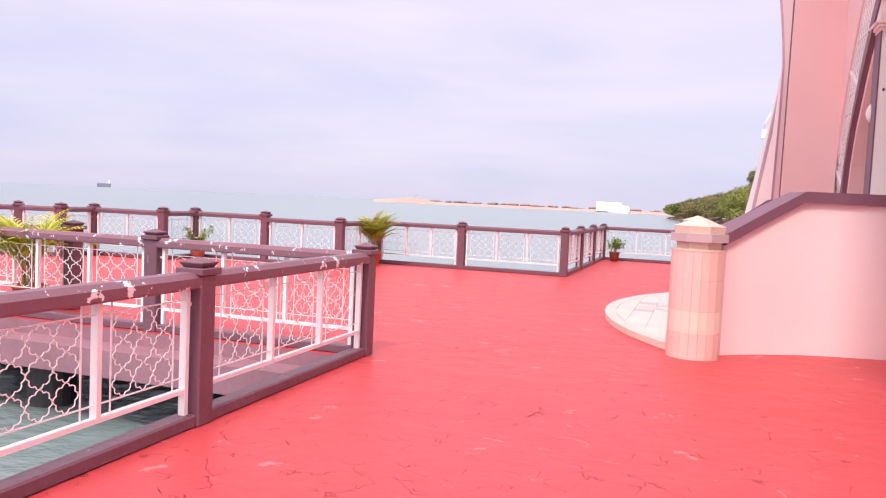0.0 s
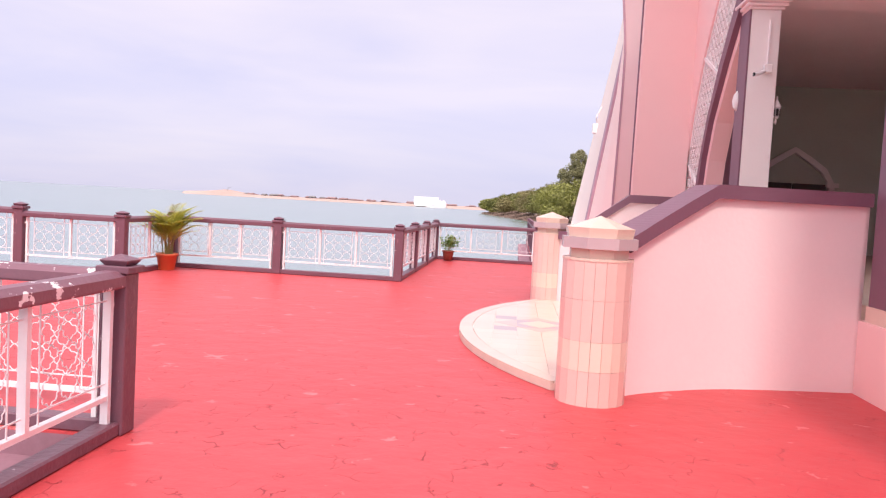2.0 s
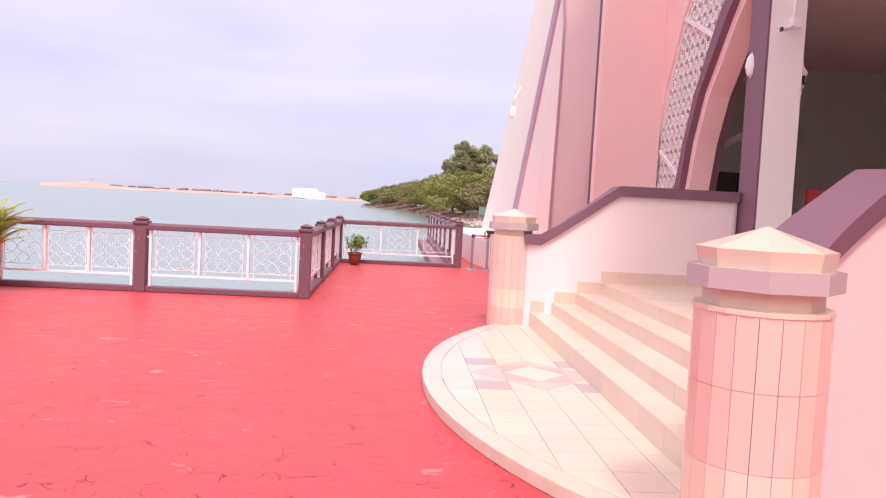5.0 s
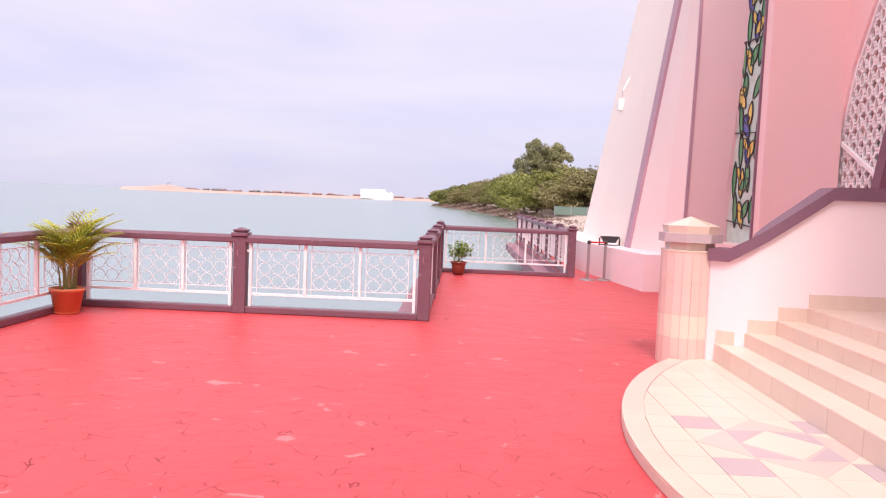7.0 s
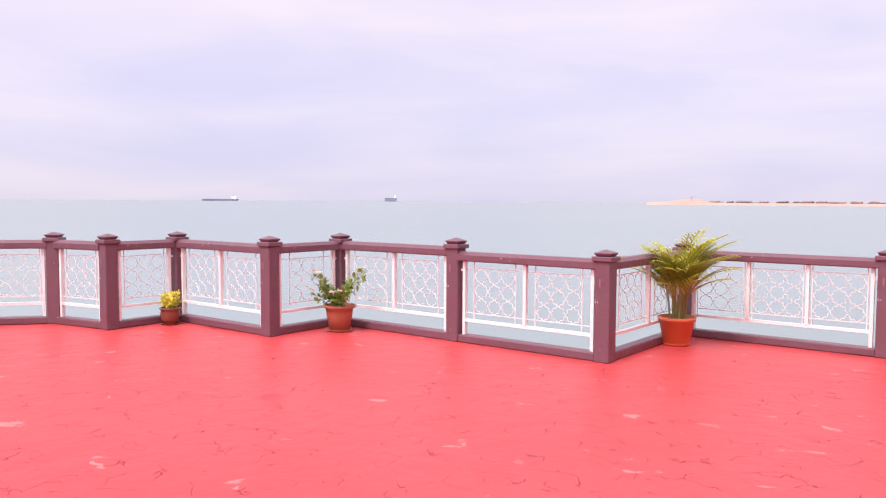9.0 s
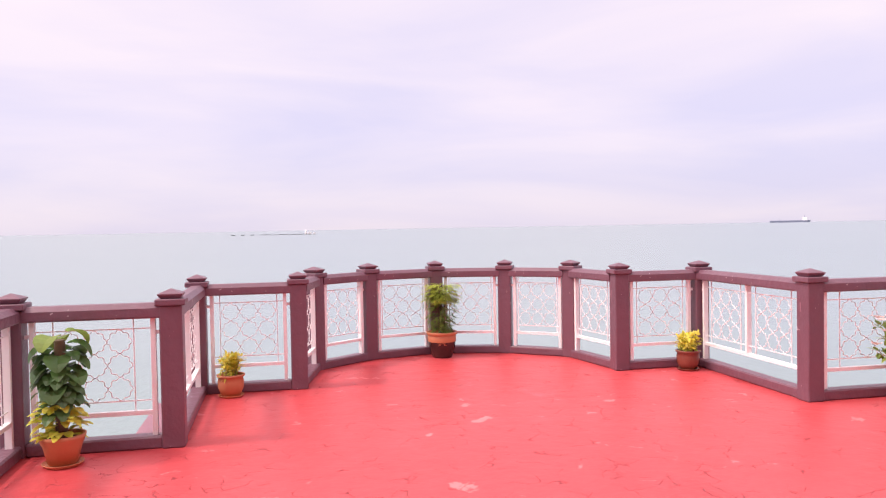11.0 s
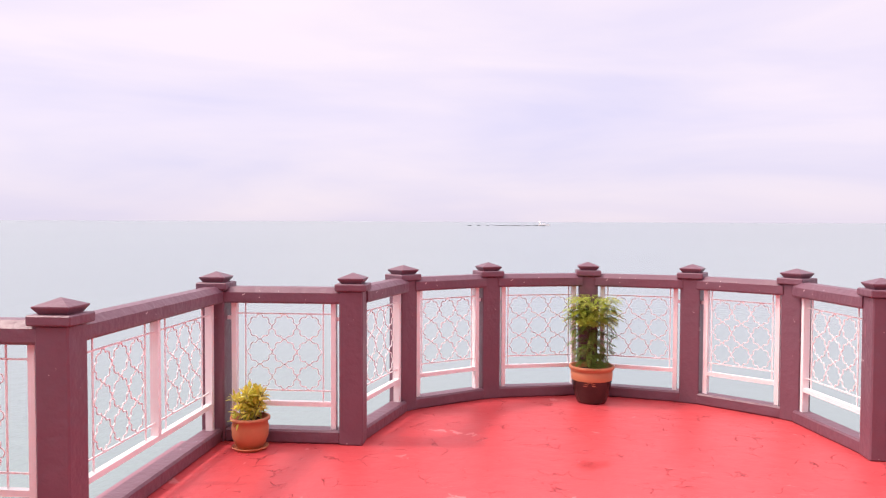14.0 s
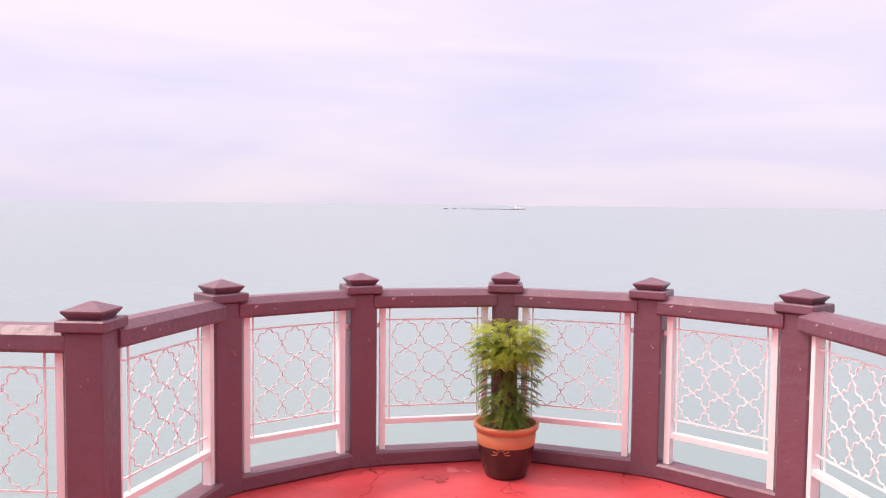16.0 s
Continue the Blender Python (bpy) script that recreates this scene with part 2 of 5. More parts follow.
LEAF_LIME = material("lime_leaf", (0.62, 0.62, 0.10), 0.45, 0.25, 6, 0.1, island=0.4)
LEAF_FRESH = material("fresh_leaf", (0.44, 0.50, 0.08), 0.45, 0.3, 9, 0.1, island=0.45)
LEAF_YELLOW = material("yellow_leaf", (0.85, 0.74, 0.14), 0.45, 0.25, 6, 0.1, island=0.35)
STEM = material("plant_stem", (0.30, 0.28, 0.10), 0.6, 0.3, 10, 0.2)
BARK = material("bark", (0.13, 0.09, 0.06), 0.9, 0.35, 3, 0.6)
PETAL = material("pale_pink_petal", (0.90, 0.66, 0.64), 0.6, 0.08, 8, 0.05)
CANOPY = material("canopy_leaf", (0.225, 0.225, 0.055), 0.6, 0.3, 0.4, 0.1, island=0.5)
CANOPY_OLIVE = material("olive_leaf", (0.25, 0.21, 0.085), 0.6, 0.3, 0.4, 0.1, island=0.5)
CANOPY_GREY = material("grey_green_leaf", (0.30, 0.28, 0.14), 0.6, 0.3, 0.4, 0.1, island=0.45)
HOARDING = material("pale_green_sheet", (0.15, 0.21, 0.175), 0.6, 0.12, 0.6, 0.05)
SAND = material("shore_sand", (0.44, 0.34, 0.30), 0.9, 0.2, 0.3, 0.4, 4)
ROCK = material("shore_rock", (0.17, 0.11, 0.085), 0.9, 0.35, 1.0, 0.6, 6, island=0.4)
LAND = material("far_land", (0.47, 0.33, 0.29), 0.9, 0.2, 0.02, 0.0, 0.2)
FARGREEN = material("far_greenery", (0.22, 0.20, 0.20), 0.9, 0.3, 0.05, 0.0, 0.3)
FARROOF = material("far_roof", (0.30, 0.18, 0.175), 0.8, 0.2, 0.05, 0.0, 0.3)
SHIP_BLUE = material("ship_hull", (0.26, 0.27, 0.38), 0.6, 0.1, 0.05, 0.0, 0.3)
STEEL = material("brushed_steel", (0.45, 0.40, 0.40), 0.3, 0.1, 10, 0.05, metal=0.9)
RED_BELT = material("red_belt", (0.55, 0.03, 0.04), 0.6, 0.1, 10, 0.1)
BLACK = material("black_metal", (0.04, 0.035, 0.04), 0.5, 0.3, 8, 0.1)
FIN = material("pale_buttress_paint", (0.98, 0.78, 0.72), 0.65, 0.05, 0.7, 0.12, 40, fleck=((0.97, 0.93, 0.92), 1.6, 0.70))
FACET = material("light_pink_wall_paint", (0.97, 0.72, 0.69), 0.7, 0.05, 0.6, 0.12, 60)
RED_PAINT = material("red_board_paint", (0.60, 0.02, 0.03), 0.4, 0.1, 5, 0.05)
GLASS_PALE = material("pale_stained_glass", (0.58, 0.70, 0.62), 0.15, 0.2, 5, 0.05)
GLASS_GREEN = material("green_stained_glass", (0.08, 0.34, 0.14), 0.15, 0.25, 5, 0.05)
GLASS_YELLOW = material("amber_stained_glass", (0.80, 0.58, 0.12), 0.15, 0.2, 5, 0.05)
GLASS_BLUE = material("blue_stained_glass", (0.07, 0.11, 0.38), 0.15, 0.2, 5, 0.05)


def let_light_through(m, share):
    """Leaves and petals pass part of the light that falls on their far side."""
    n, l = m.node_tree.nodes, m.node_tree.links
    b, out = n["Principled BSDF"], n["Material Output"]
    tr, mx = n.new("ShaderNodeBsdfTranslucent"), n.new("ShaderNodeMixShader")
    l.new(b.inputs["Base Color"].links[0].from_socket, tr.inputs["Color"])
    mx.inputs[0].default_value = share
    l.new(b.outputs[0], mx.inputs[1])
    l.new(tr.outputs[0], mx.inputs[2])
    l.new(mx.outputs[0], out.inputs["Surface"])


for m_leaf in (LEAF, LEAF_FRESH, LEAF_LIME, LEAF_YELLOW, PETAL):
    let_light_through(m_leaf, 0.4)
for m_leaf in (LEAF_DARK, CANOPY, CANOPY_OLIVE, CANOPY_GREY):
    let_light_through(m_leaf, 0.3)


# ---- mesh helpers ----
def mesh_of(bm, name, mat, smooth=False):
    bmesh.ops.recalc_face_normals(bm, faces=bm.faces)
    me = bpy.data.meshes.new(name)
    bm.to_mesh(me)
    bm.free()
    me.materials.append(mat)
    if smooth:
        me.shade_smooth()
    return me


def part(name, bm, mat, parent=None, label="", smooth=False):
    ob = new(name, mesh_of(bm, name, mat, smooth))
    if parent:
        ob.parent = parent
    if label:
        ob["label"] = label
    return ob


def thing(name, m, label, category, group="", kind=""):
    ob = new(name)
    ob.matrix_basis = m
    ob.empty_display_size = 0.1
    return tagged(ob, label, category, group, kind)


def setting(name, bm, mat, label="", category="", smooth=False, parent=None):
    ob = part(name, bm, mat, parent, label, smooth)
    if parent is None:
        tagged(ob, label or name.replace("_", " "), category or name.split("_")[0], kind="structure")
    return ob


def box(bm, x0, x1, y0, y1, z0, z1, bevel=0.0):
    v = [bm.verts.new((x, y, z)) for x in (x0, x1) for y in (y0, y1) for z in (z0, z1)]
    fs = [bm.faces.new([v[i] for i in q]) for q in ((0, 1, 3, 2), (4, 6, 7, 5), (0, 4, 5, 1), (2, 3, 7, 6), (0, 2, 6, 4), (1, 5, 7, 3))]
    if bevel:
        bmesh.ops.bevel(bm, geom=list({e for f in fs for e in f.edges}), offset=bevel, segments=1, affect="EDGES")
    return bm


def boxes(*dims, bevel=0.0):
    bm = bmesh.new()
    for d in dims:
        box(bm, *d, bevel=bevel)
    return bm


def lathe(profile, seg=24, start=0.0, bm=None):
    """Turn (radius, height) pairs round z; closed where the radius is zero."""
    bm = bm or bmesh.new()
    rings = []
    for r, z in profile:
        if r < 1e-5:
            rings.append([bm.verts.new((0, 0, z))])
        else:
            rings.append([bm.verts.new((r * math.cos(start + 2 * math.pi * k / seg), r * math.sin(start + 2 * math.pi * k / seg), z)) for k in range(seg)])
    for a, b in zip(rings, rings[1:]):
        for k in range(seg):
            q = [a[k % len(a)], a[(k + 1) % seg % len(a)], b[(k + 1) % seg % len(b)], b[k % len(b)]]
            q = list(dict.fromkeys(q))
            if len(q) > 2:
                bm.faces.new(q)
    return bm


def prism(points, z0, z1, bm=None):
    """An upright prism over a plan outline."""
    bm = bm or bmesh.new()
    lo = [bm.verts.new((x, y, z0)) for x, y in points]
    hi = [bm.verts.new((x, y, z1)) for x, y in points]
    bm.faces.new(lo[::-1])
    bm.faces.new(hi)
    for k in range(len(points)):
        j = (k + 1) % len(points)
        bm.faces.new((lo[k], lo[j], hi[j], hi[k]))
    return bm


def tube(bm, pts, r, closed=False, sides=4):
    """A wire along points; r is its half thickness, or one for each point."""
    pts = [Vector(p) for p in pts]
    n = len(pts)
    rings = []
    for k, p in enumerate(pts):
        a = pts[(k - 1) % n] if closed or k else pts[0]
        b = pts[(k + 1) % n] if closed or k < n - 1 else pts[-1]
        d = (b - a).normalized()
        up = Vector((0, 1, 0)) if abs(d.y) < 0.9 else Vector((1, 0, 0))
        s = d.cross(up).normalized()
        u = s.cross(d)
        rr = r[k] if isinstance(r, (list, tuple)) else r
        rings.append([bm.verts.new(p + rr * (math.cos(2 * math.pi * (j + 0.5) / sides) * s + math.sin(2 * math.pi * (j + 0.5) / sides) * u)) for j in range(sides)])
    for k in range(n if closed else n - 1):
        a, b = rings[k], rings[(k + 1) % n]
        for j in range(sides):
            bm.faces.new((a[j], a[(j + 1) % sides], b[(j + 1) % sides], b[j]))
    if not closed:
        bm.faces.new(rings[0][::-1])
        bm.faces.new(rings[-1])
    return bm


def offset_plan(pts, d):
    """A plan outline moved outwards (counter-clockwise outline) by d."""
    out = []
    n = len(pts)
    for k in range(n):
        p, a, b = Vector(pts[k]), Vector(pts[k - 1]), Vector(pts[(k + 1) % n])
        e1, e2 = (p - a).normalized(), (b - p).normalized()
        n1, n2 = Vector((e1.y, -e1.x)), Vector((e2.y, -e2.x))
        m = (n1 + n2).normalized()
        out.append(tuple(p + m * d / max(0.3, m.dot(n1))))
    return out


def clip(poly, px, py, nx, ny):
    """The part of a plan polygon on the side of (px, py) towards (nx, ny)."""
    out = []
    for k in range(len(poly)):
        a, b = poly[k - 1], poly[k]
        da, db = (a[0] - px) * nx + (a[1] - py) * ny, (b[0] - px) * nx + (b[1] - py) * ny
        if (da < 0) != (db < 0):
            f = da / (da - db)
            out.append((a[0] + f * (b[0] - a[0]), a[1] + f * (b[1] - a[1])))
        if db >= 0:
            out.append(b)
    return out


# ---- plan of the deck ----
MID = 12.10                                             # the bay's axis
APSE = [(-12.62, MID + 1.68), (-13.57, MID + 1.50), (-14.09, MID + 0.85), (-14.31, MID + 0.02),
        (-14.09, MID - 0.83), (-13.57, MID - 1.48), (-12.62, MID - 1.68)]
NORTH_LINE = [(0.02, 24.50), (-2.76, 24.50), (-2.76, 17.80), (-5.10, 17.80), (-7.18, 17.80), (-7.18, 15.82), (-10.80, 15.82), (-10.80, 14.71), (-12.62, 14.71)]
SOUTH_LINE = [(-12.62, 9.48), (-10.80, 9.48), (-10.80, 8.42), (-7.80, 8.42), (-7.80, 7.72), (-2.95, 7.72), (-2.95, -9.0)]
outline = [(16, -9.0), (16, 40), (0.02, 40)] + NORTH_LINE + APSE + SOUTH_LINE
deck_edge = offset_plan(outline, 0.09)
setting("deck_slab", prism(deck_edge, -0.32, -0.012), CONCRETE, "plum concrete slab edge of the deck", "slab")
setting("deck_floor", prism(deck_edge, -0.012, 0.0), DECK, "red painted stamped concrete deck over the sea", "floor")
setting("deck_ledge", prism(offset_plan(outline, 0.46), -0.44, -0.16), CONCRETE, "weathered plum concrete ledge under the deck", "ledge")
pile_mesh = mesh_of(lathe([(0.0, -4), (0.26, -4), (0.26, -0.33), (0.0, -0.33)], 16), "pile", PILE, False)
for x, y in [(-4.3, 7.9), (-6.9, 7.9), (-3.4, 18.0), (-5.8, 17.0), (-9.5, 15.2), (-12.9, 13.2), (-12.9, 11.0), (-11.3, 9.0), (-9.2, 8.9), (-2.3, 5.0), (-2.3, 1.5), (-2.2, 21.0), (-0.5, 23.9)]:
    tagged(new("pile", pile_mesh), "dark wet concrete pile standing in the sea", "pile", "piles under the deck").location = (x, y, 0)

sea_bm = lathe([(0.0, -1.0), (60, -1.0), (400, -1.0), (4700, -1.0)], 64)
setting("water", sea_bm, SEA, "calm pale green sea water", "water")


# ---- railings ----
def railing_post():
    ob = thing("railing_post", pose(0, 0, 0), "plum painted concrete railing post with a pyramid cap", "post", "posts of the deck railing")
    part("shaft", boxes((-0.079, 0.079, -0.079, 0.079, 0, 0.99), bevel=0.008), PURPLE, ob)
    part("cap_plate", boxes((-0.104, 0.104, -0.104, 0.104, 0.99, 1.035), bevel=0.006), PURPLE, ob)
    cap = lathe([(0.0, 1.034), (0.092, 1.035), (0.122, 1.064), (0.122, 1.070), (0.0, 1.104)], 4, math.pi / 4)
    part("cap", cap, PURPLE, ob)
    part("slot", boxes((-0.03, -0.016, -0.081, -0.078, 0.74, 0.82)), CONCRETE, ob, "small rusty slot")
    return ob


POST = railing_post()
post_count = [0]


def tallness(x):
    """The railing out on the bay stands a little taller than that of the main deck."""
    return 1.035 if x < -8 else 0.985


def put_post(x, y, turn=0.0):
    m = pose(x, y, 0, 0, 0, turn) @ Matrix.Diagonal((1, 1, tallness(x), 1))
    if post_count[0]:
        copy_thing(POST, m)
    else:
        POST.matrix_basis = pose(x, y, 0, 0, 0, turn)
    post_count[0] += 1


def star(cx, cz, w, n=32):
    out = []
    for k in range(n):
        a = 2 * math.pi * k / n
        r = 0.5 * w * (0.79 + 0.185 * abs(math.cos(4 * a)) + 0.025 * math.cos(4 * a))
        out.append((cx + r * math.cos(a), 0.0, cz + r * math.sin(a)))
    return out


bay_cache = {}


def railing_bay(a, b, n=None, worn=False):
    """One bay between two post centres: rail, kerb, bars, and a wire lattice in each field."""
    a, b = Vector(a), Vector(b)
    d = b - a
    length = d.length
    n = n or max(1, round(length / 0.82))
    m = pose((a.x + b.x) / 2, (a.y + b.y) / 2, 0, 0, 0, math.degrees(math.atan2(d.y, d.x)))
    tall = tallness(max(a.x, b.x))
    key = (round(length, 2), n, worn, tall)
    if key in bay_cache:
        return copy_thing(bay_cache[key], m)
    m = m @ Matrix.Diagonal((1, 1, tall, 1))
    paint = PURPLE_WORN if worn else PURPLE
    label = "plum railing bay with flaking paint and white wire lattice" if worn else "plum concrete railing bay with white wire lattice"
    ob = thing("railing_bay", m, label, "railing", "bays of the deck railing")
    h = length / 2 - 0.074
    rail = bmesh.new()
    sec = [(-0.068, 0.905), (0.068, 0.905), (0.077, 0.918), (0.077, 0.975), (0.04, 1.008), (-0.04, 1.008), (-0.077, 0.975), (-0.077, 0.918)]
    ends = [[rail.verts.new((x, y, z)) for y, z in sec] for x in (-h, h)]
    rail.faces.new(ends[0])
    rail.faces.new(ends[1][::-1])
    for k in range(8):
        rail.faces.new((ends[0][k], ends[0][(k + 1) % 8], ends[1][(k + 1) % 8], ends[1][k]))
    part("top_rail", rail, paint, ob)
    part("kerb", boxes((-h, h, -0.064, 0.064, 0.0, 0.088), bevel=0.012), PURPLE, ob)
    g = h - 0.055
    part("bottom_bar", boxes((-g - 0.012, g + 0.012, -0.02, 0.02, 0.232, 0.262)), WHITE, ob)
    fields = [(-g + 2 * g * k / n, -g + 2 * g * (k + 1) / n) for k in range(n)]
    for k in range(n + 1):
        x = -g + 2 * g * k / n
        part("upright", boxes((x - 0.017, x + 0.017, -0.024, 0.024, 0.088 if k in (0, n) else 0.262, 0.905)), WHITE, ob)
    for x in (-1, 1):
        part("bracket", boxes((x * (h + 0.002) if x < 0 else g + 0.012, -g - 0.012 if x < 0 else h + 0.002, -0.01, 0.01, 0.79, 0.815)), WHITE, ob)
    for x0, x1 in fields:
        w = x1 - x0
        side = min(0.51, w - 0.11)
        mx = (x0 + x1) / 2
        wires = bmesh.new()
        cell = side / 3
        for i in (-1, 0, 1):
            for j in (-1, 0, 1):
                tube(wires, [(mx + i * cell + x, y, 0.582 + j * 0.164 + z * 0.164 / cell) for x, y, z in star(0, 0, cell)], 0.0038, True)
        box(wires, x0 + 0.011, x1 - 0.011, -0.004, 0.004, 0.828, 0.836)
        box(wires, x0 + 0.011, x1 - 0.011, -0.004, 0.004, 0.328, 0.336)
        for x in (mx - side / 2 - 0.012, mx + side / 2 + 0.012):
            box(wires, x - 0.004, x + 0.004, -0.0035, 0.0035, 0.262, 0.905)
        part("lattice", wires, WHITE, ob)
    bay_cache[key] = ob
    return ob


def railing(points, worn=False, first=True, last=True):
    """Posts and bays along a line; long runs take posts between their corners."""
    pts = []
    for p, q in zip(points, points[1:]):
        d = math.dist(p, q)
        k = max(1, round(d / 2.15))
        pts += [(p[0] + (q[0] - p[0]) * i / k, p[1] + (q[1] - p[1]) * i / k) for i in range(k)]
    pts.append(points[-1])
    for i, p in enumerate(pts):
        if (i == 0 and not first) or (i == len(pts) - 1 and not last):
            continue
        put_post(*p)
    for p, q in zip(pts, pts[1:]):
        railing_bay(p, q, worn=worn)


railing(NORTH_LINE)
railing([(0.02, 40), (0.02, 24.5)], last=False)
railing([NORTH_LINE[-1], APSE[0]], first=False, last=False)
for k, p in enumerate(APSE):
    q = Vector(p) - Vector((-12.3, MID))
    put_post(*p, 0 if k in (0, 6) else math.degrees(math.atan2(q.y, q.x)))
for p, q in zip(APSE, APSE[1:]):
    railing_bay(p, q, 1)
railing([APSE[-1], SOUTH_LINE[0]], first=False, last=False)
railing([(-12.62, 9.48), (-10.80, 9.48), (-10.80, 8.42), (-7.13, 8.42)])
railing([(-7.80, 7.72), (-5.38, 7.72), (-2.95, 7.72)], worn=True, last=False)
railing([(-2.95, 7.72), (-2.95, 5.12), (-2.95, 2.60), (-2.95, 0.10), (-2.95, -2.4)], worn=True)


# ---- the stair of the prayer hall ----
DISC_Z = 0.08
STEP_Z = [0.255, 0.39, 0.525, 0.66]
STEP_X = [0.18, 0.42, 0.68, 0.95]
CX, CY, CR = 3.80, 12.65, 5.0
ARC = [(CX + CR * math.cos(a), CY + CR * math.sin(a)) for a in [math.pi - 0.63 + 1.26 * k / 40 for k in range(41)]]
disc_plan = [(0.3, 15.58)] + [p for p in ARC if p[0] < 0.3] + [(0.3, 9.7)]
setting("landing", prism(disc_plan, 0.004, DISC_Z - 0.012), GROUT, "round tiled landing at the foot of the stair", "landing")


def yard_tiles():
    """Square landing tiles, cut along the arc, with a diamond figure in the middle."""
    lander = bpy.data.objects["landing"]
    tx, ty = 0.275, 0.30
    inner = [(CX + (CR - 0.16) * math.cos(a), CY + (CR - 0.16) * math.sin(a)) for a in [math.pi - 0.66 + 1.32 * k / 16 for k in range(17)]]
    fx, fy = -0.24, 12.87
    for i in range(-6, 2):
        for j in range(-12, 11):
            x, y = fx + i * tx, fy + j * ty
            cell = [(x + 0.002, y + 0.002), (x + tx - 0.002, y + 0.002), (x + tx - 0.002, y + ty - 0.002), (x + 0.002, y + ty - 0.002)]
            cell = clip(cell, 0.175, 0, -1, 0)
            for p, q in zip(inner, inner[1:]):
                if len(cell) > 2:
                    cell = clip(cell, p[0], p[1], -(q[1] - p[1]), q[0] - p[0])
            if len(cell) < 3:
                continue
            corner = i in (-2, 1) and j in (-2, 1)
            part("tile", prism(cell, DISC_Z - 0.012, DISC_Z), TILE_MAUVE if corner else TILE_CREAM, lander, "mauve floor tile" if corner else "")

    def lozenge(rx, ry):
        return clip([(fx - rx, fy), (fx, fy - ry), (fx + rx, fy), (fx, fy + ry)], 0.172, 0, -1, 0)
    part("inlay", prism(lozenge(0.55, 0.58), DISC_Z, DISC_Z + 0.002), TILE_PINK, lander, "rose diamond inlay of tiles")
    for sx in (-1, 1):
        for sy in (-1, 1):
            q = [(fx + sx * 0.02, fy + sy * 0.30), (fx + sx * 0.275, fy), (fx + sx * 0.275, fy + sy * 0.27)]
            part("inlay", prism(clip(q, 0.172, 0, -1, 0), DISC_Z + 0.002, DISC_Z + 0.003), TILE_MAUVE, lander, "mauve inlay tile")
    part("inlay", prism(lozenge(0.26, 0.29), DISC_Z + 0.003, DISC_Z + 0.0045), TILE_CREAM, lander)
    for k, (p, q) in enumerate(zip(ARC[::2], ARC[2::2])):
        s = (CR - 0.155) / CR
        r = [(CX + (a - CX) * s, CY + (b - CY) * s) for a, b in (q, p)]
        if max(p[0], q[0]) < 0.28:
            part("rim_tile", prism([p, q] + r, 0.02, DISC_Z + 0.001), TILE_BEIGE, lander)


PAR_S = [(0.30, 9.66), (0.55, 9.87), (0.85, 10.06), (1.24, 10.25), (1.65, 10.36), (2.1, 10.45), (2.52, 10.52)]      # outer foot
PAR_N = [(0.10, 15.62), (0.25, 15.50), (0.45, 15.38), (0.85, 15.33), (1.24, 15.32), (1.65, 15.32), (2.1, 15.32), (2.52, 15.32)]


def wall_top(x, low=1.16):
    return low + (1.70 - low) * min(1, max(0, (x - 0.25) / 0.85))


def parapet(name, foot, thick, low):
    """A parapet that follows a plan curve and climbs with the stair, and its plum coping."""
    wall, cope = bmesh.new(), bmesh.new()

    def sweep(bm, inset, z_of):
        rings = []
        for k, (x, y) in enumerate(foot):
            a, b = Vector(foot[max(0, k - 1)]), Vector(foot[min(len(foot) - 1, k + 1)])
            t = (b - a).normalized()
            nrm = Vector((-t.y, t.x))
            lo, hi = z_of(x)
            p, q = Vector((x, y)) - nrm * inset, Vector((x, y)) + nrm * (thick + inset)
            rings.append([bm.verts.new((v.x, v.y, z)) for v, z in ((p, lo), (q, lo), (q, hi), (p, hi))])
        for a, b in zip(rings, rings[1:]):
            for j in range(4):
                bm.faces.new((a[j], a[(j + 1) % 4], b[(j + 1) % 4], b[j]))
        bm.faces.new(rings[0])
        bm.faces.new(rings[-1][::-1])
    sweep(wall, 0.0, lambda x: (0.0, wall_top(x, low)))
    sweep(cope, 0.05, lambda x: (wall_top(x, low) - 0.025, wall_top(x, low) + 0.095))
    bmesh.ops.bevel(cope, geom=[e for e in cope.edges if e.calc_face_angle(0) > 0.6], offset=0.012, segments=2, affect="EDGES")
    w = setting(name, wall, PINK_PALE, "pale pink rendered stair parapet with plum coping", "parapet")
    for f in w.data.polygons:
        f.use_smooth = abs(f.normal.z) < 0.1
    for e in w.data.edges:
        v, u = (w.data.vertices[q].co for q in e.vertices)
        e.use_edge_sharp = math.hypot(v.x - u.x, v.y - u.y) > 0.02
    part("coping", cope, TRIM, w, "plum painted coping")
    return w


def dense(foot, n=8):
    """A smooth curve through the plan points."""
    p = [Vector(q) for q in foot]
    p = [2 * p[0] - p[1]] + p + [2 * p[-1] - p[-2]]
    out = []
    for a, b, c, d in zip(p, p[1:], p[2:], p[3:]):
        for i in range(n):
            t = i / n
            out.append(tuple(0.5 * (2 * b + (c - a) * t + (2 * a - 5 * b + 4 * c - d) * t * t + (3 * b - a - 3 * c + d) * t ** 3)))
    return out + [tuple(foot[-1])]


parapet("parapet_south", dense(PAR_S), 0.22, 1.18)
parapet("parapet_north", dense(PAR_N), 0.22, 1.08)


def inner_south(x):
    pts = PAR_S
    for p, q in zip(pts, pts[1:]):
        if p[0] <= x <= q[0]:
            return p[1] + (q[1] - p[1]) * (x - p[0]) / (q[0] - p[0]) + 0.12
    return pts[0][1] + 0.12 if x < pts[0][0] else pts[-1][1] + 0.12


